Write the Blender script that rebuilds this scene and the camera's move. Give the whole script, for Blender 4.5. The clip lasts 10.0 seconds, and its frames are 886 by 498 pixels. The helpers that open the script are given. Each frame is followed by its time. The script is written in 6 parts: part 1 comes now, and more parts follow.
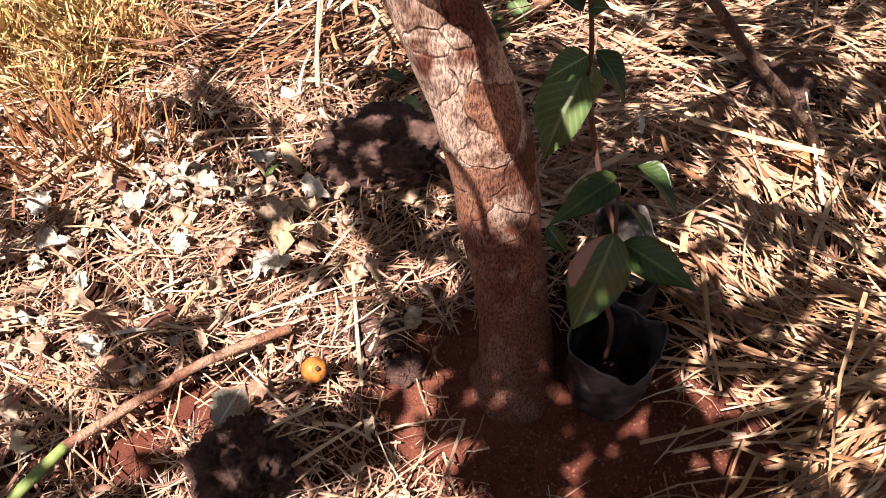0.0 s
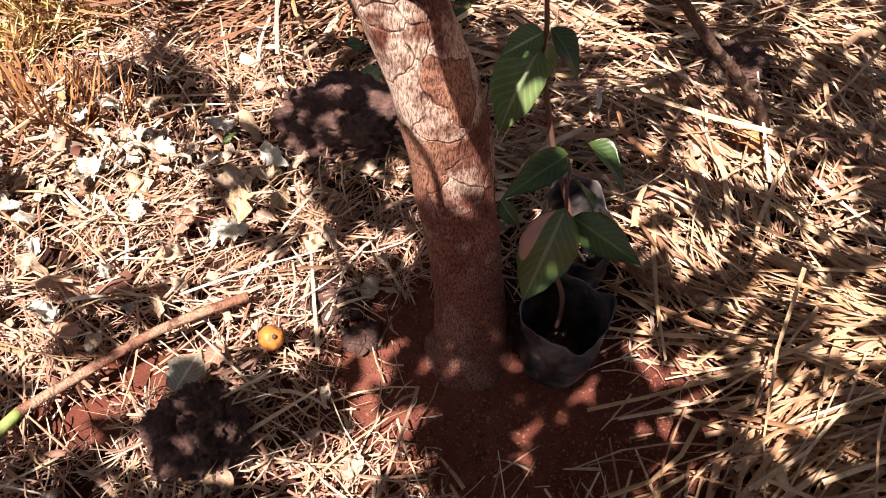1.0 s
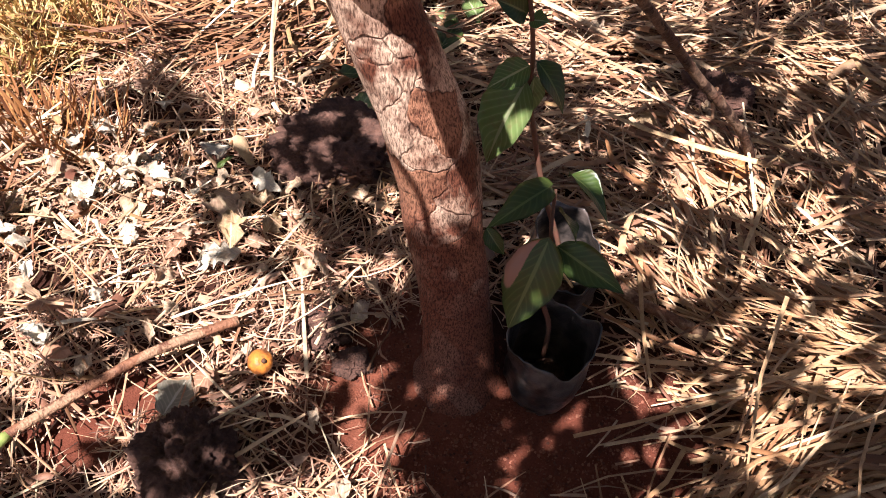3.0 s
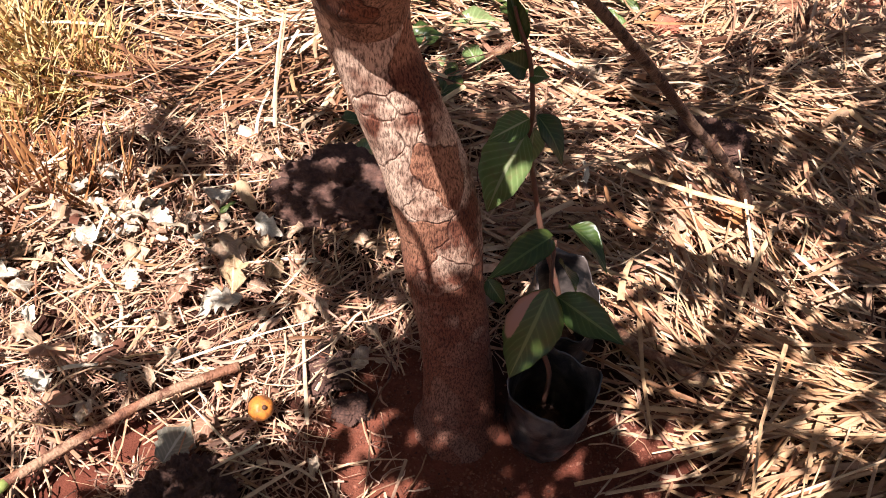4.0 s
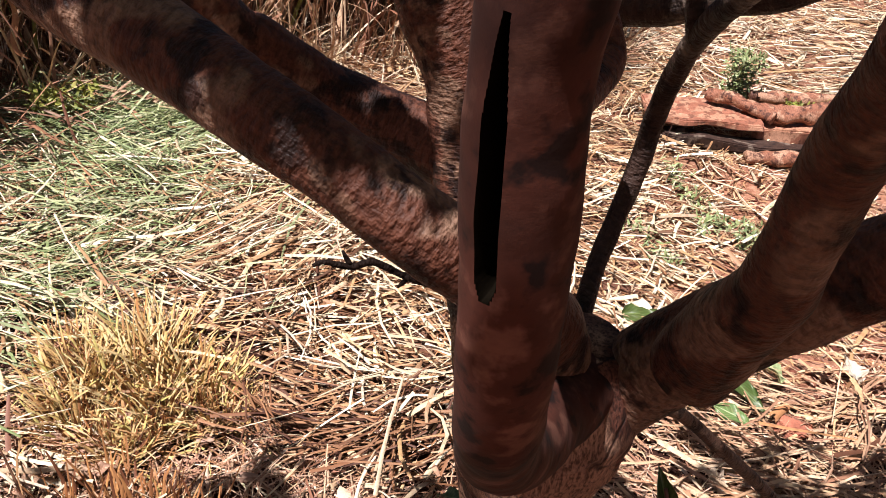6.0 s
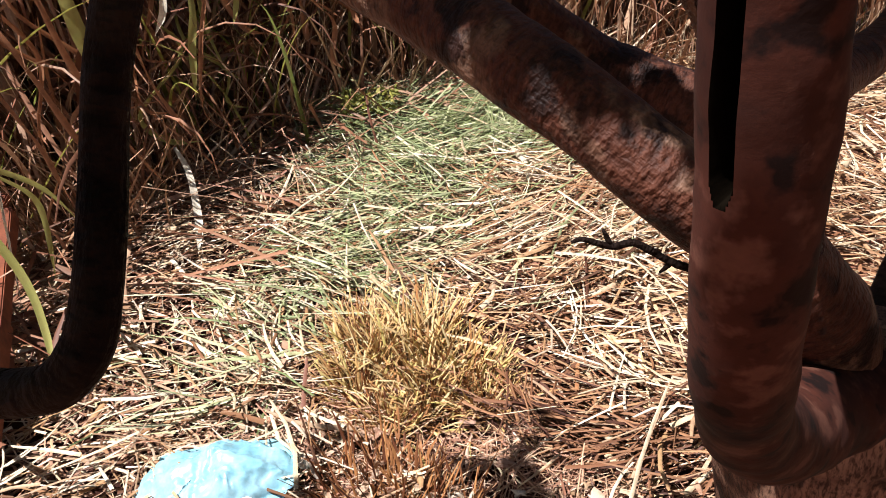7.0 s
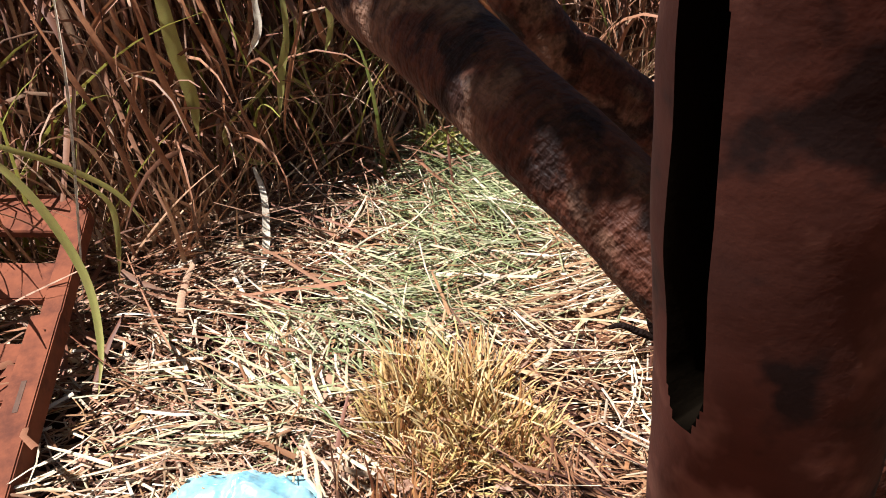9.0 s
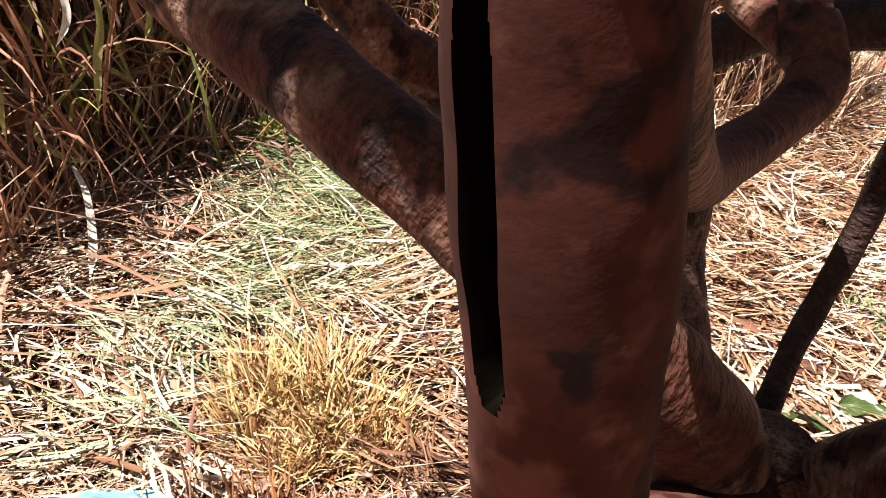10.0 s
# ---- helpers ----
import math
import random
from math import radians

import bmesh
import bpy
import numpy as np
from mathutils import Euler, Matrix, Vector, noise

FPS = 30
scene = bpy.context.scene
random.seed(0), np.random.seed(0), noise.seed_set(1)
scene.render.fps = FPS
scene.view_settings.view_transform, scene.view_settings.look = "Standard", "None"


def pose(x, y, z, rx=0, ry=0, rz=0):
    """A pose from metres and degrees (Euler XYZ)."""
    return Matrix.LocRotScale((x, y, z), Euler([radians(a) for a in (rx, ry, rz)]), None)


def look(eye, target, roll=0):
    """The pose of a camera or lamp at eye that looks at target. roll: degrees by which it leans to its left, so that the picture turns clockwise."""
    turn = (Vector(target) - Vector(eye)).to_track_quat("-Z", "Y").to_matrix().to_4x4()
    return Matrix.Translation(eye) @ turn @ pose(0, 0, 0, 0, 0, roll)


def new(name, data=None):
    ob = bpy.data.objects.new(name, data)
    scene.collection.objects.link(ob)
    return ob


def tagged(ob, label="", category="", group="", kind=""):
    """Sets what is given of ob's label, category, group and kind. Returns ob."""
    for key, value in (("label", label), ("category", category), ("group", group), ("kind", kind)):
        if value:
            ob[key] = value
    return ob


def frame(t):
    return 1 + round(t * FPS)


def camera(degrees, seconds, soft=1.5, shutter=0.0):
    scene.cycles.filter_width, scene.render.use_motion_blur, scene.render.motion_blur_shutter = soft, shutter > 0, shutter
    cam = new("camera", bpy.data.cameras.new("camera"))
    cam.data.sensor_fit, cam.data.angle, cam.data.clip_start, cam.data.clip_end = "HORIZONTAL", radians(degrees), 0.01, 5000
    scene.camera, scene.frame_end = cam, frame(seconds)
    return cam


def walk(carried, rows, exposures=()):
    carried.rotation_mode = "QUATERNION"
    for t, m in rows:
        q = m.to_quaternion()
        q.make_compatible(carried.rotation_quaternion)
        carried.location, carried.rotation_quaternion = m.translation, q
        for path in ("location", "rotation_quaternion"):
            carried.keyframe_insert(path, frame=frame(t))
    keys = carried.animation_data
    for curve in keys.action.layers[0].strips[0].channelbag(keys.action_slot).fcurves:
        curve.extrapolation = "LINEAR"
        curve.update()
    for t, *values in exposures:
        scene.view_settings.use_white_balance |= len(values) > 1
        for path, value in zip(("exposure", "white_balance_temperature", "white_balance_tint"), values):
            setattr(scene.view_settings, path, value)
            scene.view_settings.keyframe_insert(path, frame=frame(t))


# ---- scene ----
cam = camera(61.2, 10.0, 0.9)
PATH = [
    (0, (0.18, 0.17, 1.206), (0.038, 1.324, -0.421), -3.0),
    (0.5, (0.185, 0.18, 1.212), (0.115, 1.271, -0.463), -0.2),
    (1, (0.193, 0.164, 1.224), (0.152, 1.256, -0.451), 1.8),
    (1.5, (0.195, 0.162, 1.239), (0.152, 1.267, -0.427), 2.0),
    (2, (0.198, 0.162, 1.246), (0.156, 1.288, -0.407), 2.2),
    (3.5, (0.206, 0.162, 1.241), (0.174, 1.305, -0.401), 2.7),
    (4, (0.2, 0.171, 1.263), (0.163, 1.388, -0.324), 2.7),
    (4.2, (0.192, 0.176, 1.289), (0.141, 1.491, -0.217), 2.5),
    (4.3, (0.186, 0.18, 1.304), (0.13, 1.537, -0.164), 2.4),
    (4.5, (0.182, 0.186, 1.329), (0.117, 1.605, -0.079), 2.5),
    (5, (0.167, 0.221, 1.372), (0.056, 1.771, 0.112), 2.1),
    (5.2, (0.154, 0.248, 1.384), (-0.042, 1.869, 0.228), 1.6),
    (6.3, (0.098, 0.339, 1.381), (-0.315, 2.001, 0.349), 3.3),
    (6.5, (0.101, 0.334, 1.38), (-0.454, 1.947, 0.336), 0.8),
    (6.7, (0.111, 0.326, 1.374), (-0.654, 1.853, 0.333), -2.6),
    (6.9, (0.117, 0.324, 1.359), (-0.816, 1.769, 0.339), -5.0),
    (7, (0.121, 0.328, 1.352), (-0.89, 1.733, 0.349), -5.5),
    (7.2, (0.132, 0.349, 1.332), (-0.996, 1.69, 0.366), -5.0),
    (7.5, (0.13, 0.377, 1.314), (-1.079, 1.658, 0.366), -3.6),
    (8, (0.114, 0.4, 1.33), (-1.162, 1.648, 0.428), -3.4),
    (8.5, (0.108, 0.412, 1.334), (-1.149, 1.683, 0.438), -3.0),
    (9, (0.113, 0.42, 1.331), (-1.089, 1.742, 0.432), -2.1),
    (9.5, (0.111, 0.427, 1.326), (-1.001, 1.823, 0.424), -0.5),
    (10, (0.12, 0.419, 1.338), (-0.74, 1.962, 0.4), 0.3),
]
walk(cam, [(t, look(eye, target, roll)) for t, eye, target, roll in PATH], [(0.0, 1.48, 6600, 16), (1.0, 1.60, 6600, 16), (2.0, 1.56, 6600, 16), (4.0, 1.46, 6600, 16), (4.6, 1.04, 6550, 16), (5.2, 0.89, 6500, 15), (6.3, 1.14, 6300, 13), (6.6, 1.12, 6300, 13), (7.0, 1.03, 6350, 13), (8.5, 1.02, 6350, 13), (9.5, 1.10, 6350, 13), (10.0, 1.45, 6350, 13)])

# ---- world, sun, exposure ----
SUN = Vector((-0.20, -0.34, 0.92)).normalized()
world = bpy.data.worlds.new("sky")
scene.world = world
world.use_nodes = True
wn = world.node_tree
sky = wn.nodes.new("ShaderNodeTexSky")
sky.sky_type, sky.sun_disc = "NISHITA", False
sky.sun_elevation = math.asin(SUN.z)
sky.sun_rotation = math.atan2(SUN.x, SUN.y)
sky.air_density, sky.dust_density, sky.ozone_density = 0.5, 2.0, 0.3
wn.nodes["Background"].inputs[1].default_value = 0.034
wn.links.new(sky.outputs[0], wn.nodes["Background"].inputs[0])
sun = new("sun", bpy.data.lights.new("sun", "SUN"))
sun.data.energy, sun.data.angle, sun.data.color = 5.0, radians(0.45), (1.0, 0.97, 0.95)
sun.matrix_world = look(SUN * 30, (0, 0, 0))


# ---- materials ----
def material(name):
    m = bpy.data.materials.new(name)
    m.use_nodes = True
    return m, m.node_tree, m.node_tree.nodes["Principled BSDF"]


def node(nt, kind, **values):
    n = nt.nodes.new("ShaderNode" + kind)
    for k, v in values.items():
        n.inputs[k.replace("_", " ")].default_value = v
    return n


def noise_tex(nt, scale, detail=4.0, rough=0.55, stretch=None, space="Object"):
    co = nt.nodes.new("ShaderNodeTexCoord")
    n = node(nt, "TexNoise", Scale=scale, Detail=detail, Roughness=rough)
    if stretch:
        mp = nt.nodes.new("ShaderNodeMapping")
        mp.inputs["Scale"].default_value = stretch
        nt.links.new(co.outputs[space], mp.inputs["Vector"])
        nt.links.new(mp.outputs[0], n.inputs["Vector"])
    else:
        nt.links.new(co.outputs[space], n.inputs["Vector"])
    return n.outputs["Fac"]


def ramp(nt, fac, stops):
    r = nt.nodes.new("ShaderNodeValToRGB")
    els = r.color_ramp.elements
    while len(els) < len(stops):
        els.new(0.5)
    for e, (p, c) in zip(els, stops):
        e.position, e.color = p, (*c, 1.0)
    nt.links.new(fac, r.inputs[0])
    return r.outputs[0]


def mix(nt, fac, a, b, how="MIX"):
    m = nt.nodes.new("ShaderNodeMix")
    m.data_type, m.blend_type = "RGBA", how
    for sock, v in ((m.inputs[0], fac), (m.inputs[6], a), (m.inputs[7], b)):
        if isinstance(v, (int, float)):
            sock.default_value = v
        elif isinstance(v, tuple):
            sock.default_value = (*v, 1.0)
        else:
            nt.links.new(v, sock)
    return m.outputs[2]


def bump(nt, bsdf, fac, strength, distance):
    b = node(nt, "Bump", Strength=strength, Distance=distance)
    nt.links.new(fac, b.inputs["Height"])
    nt.links.new(b.outputs[0], bsdf.inputs["Normal"])


def island(nt):
    return nt.nodes.new("ShaderNodeNewGeometry").outputs["Random Per Island"]


def blades(name, stops, rough=0.55, through_light=0.05, stain=(0.16, 0.06, 0.03)):
    """Dry or green blades: one hue an island, streaks and stains along them, some light passing through."""
    m, nt, b = material(name)
    base = ramp(nt, island(nt), stops)
    spots = ramp(nt, noise_tex(nt, 45.0, 5.0, 0.65), [(0.45, (0, 0, 0)), (0.72, (1, 1, 1))])
    col = mix(nt, spots, base, mix(nt, 0.55, base, stain))
    fine = noise_tex(nt, 420.0, 2.0)
    col = mix(nt, 0.35, col, ramp(nt, fine, [(0.3, (0.55, 0.55, 0.55)), (0.7, (1, 1, 1))]), "MULTIPLY")
    nt.links.new(col, b.inputs["Base Color"])
    b.inputs["Roughness"].default_value = rough
    b.inputs["Specular IOR Level"].default_value = 0.22
    tr = node(nt, "BsdfTranslucent")
    nt.links.new(col, tr.inputs["Color"])
    sh = node(nt, "MixShader", Fac=through_light)
    out = nt.nodes["Material Output"]
    nt.links.new(b.outputs[0], sh.inputs[1])
    nt.links.new(tr.outputs[0], sh.inputs[2])
    nt.links.new(sh.outputs[0], out.inputs["Surface"])
    bump(nt, b, fine, 0.25, 0.001)
    return m


STRAW_DARK = blades("deep brown straw", [(0.0, (0.200, 0.087, 0.043)), (0.4, (0.340, 0.173, 0.086)), (0.7, (0.090, 0.036, 0.021)), (1.0, (0.030, 0.012, 0.009))])
STRAW_PALE = blades("straw pale", [(0.0, (0.570, 0.424, 0.244)), (0.22, (0.720, 0.625, 0.437)), (0.40, (0.280, 0.145, 0.068)), (0.58, (0.770, 0.710, 0.551)), (0.74, (0.450, 0.276, 0.133)), (0.9, (0.220, 0.106, 0.050)), (1.0, (0.075, 0.034, 0.018))])
STRAW_TAN = blades("straw tan", [(0.0, (0.377, 0.197, 0.096)), (0.3, (0.610, 0.412, 0.225)), (0.5, (0.215, 0.090, 0.044)), (0.75, (0.718, 0.547, 0.328)), (0.9, (0.413, 0.197, 0.087)), (1.0, (0.081, 0.032, 0.018))])
STRAW_GOLD = blades("straw gold", [(0.0, (0.44, 0.240, 0.116)), (0.3, (0.585, 0.370, 0.205)), (0.5, (0.264, 0.116, 0.057)), (0.75, (0.66, 0.46, 0.285)), (0.9, (0.455, 0.240, 0.116)), (1.0, (0.070, 0.027, 0.015))])
STRAW_BROWN = blades("straw brown", [(0.0, (0.344, 0.155, 0.095)), (0.3, (0.580, 0.343, 0.222)), (0.5, (0.161, 0.059, 0.038)), (0.75, (0.687, 0.469, 0.334)), (1.0, (0.054, 0.019, 0.015))])
HAY_GREEN = blades("cut green grass", [(0.0, (0.32, 0.36, 0.17)), (0.3, (0.50, 0.52, 0.29)), (0.55, (0.16, 0.21, 0.08)), (0.8, (0.62, 0.61, 0.40)), (1.0, (0.08, 0.11, 0.04))], 0.45)
TUFT = blades("yellow grass", [(0.0, (0.561, 0.335, 0.118)), (0.3, (0.734, 0.60, 0.31)), (0.5, (0.367, 0.161, 0.054)), (0.7, (0.653, 0.45, 0.18)), (0.82, (0.46, 0.39, 0.12)), (0.92, (0.62, 0.52, 0.20)), (1.0, (0.224, 0.086, 0.032))])
STRAW_RED = blades("reddish straw", [(0.0, (0.380, 0.195, 0.107)), (0.3, (0.580, 0.389, 0.235)), (0.5, (0.220, 0.092, 0.054)), (0.75, (0.680, 0.519, 0.342)), (0.9, (0.420, 0.216, 0.118)), (1.0, (0.060, 0.028, 0.017))])
GRASS_FRESH = blades("fresh green grass", [(0.0, (0.15, 0.20, 0.07)), (0.4, (0.27, 0.33, 0.14)), (0.7, (0.08, 0.12, 0.045)), (1.0, (0.44, 0.46, 0.24))], 0.4)
TALL_DRY = blades("tall dry grass", [(0.0, (0.195, 0.075, 0.042)), (0.35, (0.375, 0.190, 0.105)), (0.6, (0.105, 0.040, 0.024)), (0.85, (0.60, 0.39, 0.25)), (1.0, (0.055, 0.021, 0.013))])
TALL_GREEN = blades("tall green grass", [(0.0, (0.24, 0.27, 0.055)), (0.4, (0.42, 0.41, 0.09)), (0.7, (0.12, 0.17, 0.045)), (1.0, (0.56, 0.51, 0.16))], 0.4, 0.35)
REED_DRY = blades("dry reed leaf", [(0.0, (0.40, 0.165, 0.075)), (0.4, (0.58, 0.30, 0.15)), (0.7, (0.30, 0.115, 0.055)), (1.0, (0.66, 0.42, 0.24))], 0.5, 0.2)
REED_GREEN = blades("yellow-green reed leaf", [(0.0, (0.36, 0.37, 0.09)), (0.5, (0.46, 0.44, 0.14)), (1.0, (0.30, 0.33, 0.08))], 0.4, 0.35, (0.40, 0.30, 0.12))
STALK = blades("cut stalks", [(0.0, (0.27, 0.10, 0.036)), (0.4, (0.46, 0.22, 0.08)), (0.7, (0.15, 0.052, 0.022)), (1.0, (0.06, 0.022, 0.012))], 0.6, 0.05)


def soil_material():
    m, nt, b = material("red soil")
    big, mid, fine = noise_tex(nt, 2.2, 4), noise_tex(nt, 28.0, 6, 0.65), noise_tex(nt, 240.0, 4, 0.7)
    red = ramp(nt, big, [(0.3, (0.13, 0.037, 0.023)), (0.55, (0.19, 0.060, 0.036)), (0.75, (0.27, 0.10, 0.063))])
    dusty = ramp(nt, mid, [(0.35, (0.22, 0.080, 0.046)), (0.5, (0.36, 0.17, 0.105)), (0.7, (0.47, 0.26, 0.17))])
    # rot: soil under straw set near black to stand for shade in the gaps
    rot = ramp(nt, mid, [(0.35, (0.012, 0.006, 0.004)), (0.6, (0.035, 0.015, 0.010)), (0.8, (0.09, 0.042, 0.027))])
    zone = nt.nodes.new("ShaderNodeAttribute")
    zone.attribute_name = "zone"
    parts = nt.nodes.new("ShaderNodeSeparateColor")
    nt.links.new(zone.outputs["Color"], parts.inputs[0])
    col = mix(nt, parts.outputs[1], mix(nt, parts.outputs[0], rot, red), dusty)
    col = mix(nt, 0.55, col, ramp(nt, mid, [(0.3, (0.45, 0.38, 0.35)), (0.55, (0.85, 0.82, 0.8)), (0.75, (1.25, 1.2, 1.15))]), "MULTIPLY")
    col = mix(nt, 0.5, col, ramp(nt, fine, [(0.3, (0.5, 0.48, 0.46)), (0.65, (1.1, 1.1, 1.1))]), "MULTIPLY")
    nt.links.new(col, b.inputs["Base Color"])
    b.inputs["Roughness"].default_value = 0.95
    b.inputs["Specular IOR Level"].default_value = 0.15
    h = mix(nt, 0.4, mid, fine)
    bump(nt, b, h, 0.9, 0.012)
    return m


SOIL = soil_material()

SOIL_CRUMB = blades("soil crumb", [(0.0, (0.10, 0.03, 0.02)), (0.5, (0.20, 0.07, 0.042)), (0.85, (0.28, 0.11, 0.07)), (1.0, (0.05, 0.02, 0.015))], 0.95, 0.0, (0.08, 0.03, 0.02))


def clod_material():
    m, nt, b = material("dark earth clod")
    mid, fine = noise_tex(nt, 30.0, 6, 0.7), noise_tex(nt, 160.0, 5, 0.7)
    col = ramp(nt, mid, [(0.3, (0.05, 0.021, 0.015)), (0.5, (0.13, 0.060, 0.042)), (0.75, (0.27, 0.14, 0.10))])
    col = mix(nt, 0.5, col, ramp(nt, fine, [(0.3, (0.4, 0.4, 0.4)), (0.7, (1.2, 1.2, 1.2))]), "MULTIPLY")
    nt.links.new(col, b.inputs["Base Color"])
    b.inputs["Roughness"].default_value = 0.95
    bump(nt, b, mix(nt, 0.5, mid, fine), 1.0, 0.02)
    return m


CLOD = clod_material()


def plate_bark(name, pale, mid_c, dark):
    """Smooth bark in scale-like plates with thin dark outlines and fine upright speckles."""
    m, nt, b = material(name)
    co = nt.nodes.new("ShaderNodeTexCoord")
    wob = node(nt, "TexNoise", Scale=14.0, Detail=3.0)
    nt.links.new(co.outputs["Object"], wob.inputs["Vector"])
    mp = nt.nodes.new("ShaderNodeMapping")
    mp.inputs["Scale"].default_value = (1.0, 1.0, 0.8)
    nt.links.new(mix(nt, 0.07, co.outputs["Object"], wob.outputs["Color"]), mp.inputs["Vector"])
    cell = node(nt, "TexVoronoi", Scale=17.0)
    edge = node(nt, "TexVoronoi", Scale=17.0)
    edge.feature = "DISTANCE_TO_EDGE"
    for v in (cell, edge):
        nt.links.new(mp.outputs[0], v.inputs["Vector"])
    tone = nt.nodes.new("ShaderNodeSeparateColor")
    nt.links.new(cell.outputs["Color"], tone.inputs[0])
    col = ramp(nt, tone.outputs[0], [(0.0, mid_c), (0.38, mid_c), (0.42, pale), (0.8, pale), (1.0, tuple(0.6 * p + 0.4 * q for p, q in zip(pale, mid_c)))])
    col = mix(nt, ramp(nt, noise_tex(nt, 9.0, 4, 0.6), [(0.50, (0, 0, 0)), (0.60, (1, 1, 1))]), col, dark)
    line = ramp(nt, edge.outputs["Distance"], [(0.0, (0.16, 0.11, 0.10)), (0.038, (1, 1, 1))])
    broken = ramp(nt, noise_tex(nt, 26.0, 3), [(0.48, (0, 0, 0)), (0.58, (1, 1, 1))])
    col = mix(nt, broken, col, mix(nt, 1.0, col, line, "MULTIPLY"))
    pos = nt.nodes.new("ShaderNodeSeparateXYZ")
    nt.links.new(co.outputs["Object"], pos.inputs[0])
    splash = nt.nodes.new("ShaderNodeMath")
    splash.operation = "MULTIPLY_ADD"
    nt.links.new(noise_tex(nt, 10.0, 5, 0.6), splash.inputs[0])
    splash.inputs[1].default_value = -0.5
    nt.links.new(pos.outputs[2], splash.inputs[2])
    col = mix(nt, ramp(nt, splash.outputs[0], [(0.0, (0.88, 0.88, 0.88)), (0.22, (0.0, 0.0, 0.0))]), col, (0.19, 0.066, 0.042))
    speck = noise_tex(nt, 380.0, 3, 0.7, (1, 1, 0.28))
    col = mix(nt, 0.9, col, ramp(nt, speck, [(0.38, (0.20, 0.15, 0.13)), (0.56, (1.08, 1.05, 1.02))]), "MULTIPLY")
    col = mix(nt, 0.5, col, ramp(nt, noise_tex(nt, 55.0, 5, 0.65), [(0.35, (0.62, 0.56, 0.53)), (0.65, (1.12, 1.1, 1.08))]), "MULTIPLY")
    nt.links.new(col, b.inputs["Base Color"])
    b.inputs["Roughness"].default_value = 0.75
    b.inputs["Specular IOR Level"].default_value = 0.25
    bump(nt, b, mix(nt, 0.4, speck, line), 0.9, 0.004)
    return m


def smooth_bark(name, pale, mid_c, dark):
    m, nt, b = material(name)
    big, wide, small = noise_tex(nt, 55.0, 4, 0.55), noise_tex(nt, 17.0, 3, 0.5), noise_tex(nt, 150.0, 4, 0.6)
    col = ramp(nt, big, [(0.36, dark), (0.44, mid_c), (0.54, mid_c), (0.64, pale)])
    col = mix(nt, 0.8, col, ramp(nt, wide, [(0.36, (0.30, 0.24, 0.22)), (0.46, (0.8, 0.75, 0.72)), (0.62, (1.35, 1.3, 1.3))]), "MULTIPLY")
    col = mix(nt, 0.5, col, ramp(nt, small, [(0.3, (0.6, 0.55, 0.52)), (0.7, (1.2, 1.15, 1.12))]), "MULTIPLY")
    nt.links.new(col, b.inputs["Base Color"])
    b.inputs["Roughness"].default_value = 0.8
    b.inputs["Specular IOR Level"].default_value = 0.2
    bump(nt, b, small, 0.25, 0.0012)
    return m


def bark_material(name, pale, mid_c, dark, patch=0.5, wrinkle=0.14, gloss=0.22):
    """Limb bark: blotches in two sizes, and fine wrinkles across the limb."""
    m, nt, b = material(name)
    rip = noise_tex(nt, 1.0, 2, 0.5, (230.0, 110.0, 1.0), "UV")
    cracks = noise_tex(nt, 1.0, 3, 0.6, (60.0, 190.0, 1.0), "UV")
    blot = noise_tex(nt, 13.0, 3, 0.5)
    blot2 = noise_tex(nt, 30.0, 5, 0.6)
    fine = noise_tex(nt, 260.0, 5, 0.7, (1, 1, 0.45))
    grain = noise_tex(nt, 90.0, 4, 0.6, (1, 1, 0.35))
    col = ramp(nt, blot, [(patch - 0.12, mid_c), (patch - 0.02, mid_c), (patch + 0.02, pale), (patch + 0.2, pale)])
    col = mix(nt, ramp(nt, blot2, [(0.52, (0, 0, 0)), (0.60, (1, 1, 1))]), col, dark)
    col = mix(nt, 0.6, col, ramp(nt, fine, [(0.32, (0.42, 0.36, 0.33)), (0.6, (1.08, 1.06, 1.04))]), "MULTIPLY")
    col = mix(nt, 0.5, col, ramp(nt, grain, [(0.35, (0.6, 0.55, 0.52)), (0.65, (1.1, 1.1, 1.1))]), "MULTIPLY")
    col = mix(nt, wrinkle, col, ramp(nt, rip, [(0.40, (0.22, 0.17, 0.15)), (0.54, (1.1, 1.08, 1.06))]), "MULTIPLY")
    col = mix(nt, 0.5 * wrinkle, col, ramp(nt, cracks, [(0.34, (0.2, 0.15, 0.13)), (0.44, (1.0, 1.0, 1.0))]), "MULTIPLY")
    nt.links.new(col, b.inputs["Base Color"])
    b.inputs["Roughness"].default_value = 0.6
    b.inputs["Specular IOR Level"].default_value = gloss
    bump(nt, b, mix(nt, 0.3, mix(nt, 0.35, rip, cracks), mix(nt, 0.5, fine, blot2)), 1.0, 0.009)
    return m


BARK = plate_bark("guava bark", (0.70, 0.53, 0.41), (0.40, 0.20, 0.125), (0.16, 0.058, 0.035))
# Redder, darkened copy of the trunk bark; the shade at the fork is in its colours
BARK_FORK_SHADED = plate_bark("guava bark darkened for the fork's shade", (0.36, 0.215, 0.145), (0.20, 0.078, 0.046), (0.075, 0.026, 0.016))
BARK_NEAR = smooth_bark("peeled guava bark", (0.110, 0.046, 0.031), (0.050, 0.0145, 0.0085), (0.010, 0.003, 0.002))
BARK_LIMB = bark_material("guava limb bark", (0.205, 0.118, 0.078), (0.105, 0.038, 0.022), (0.022, 0.008, 0.005), 0.51, 0.45)
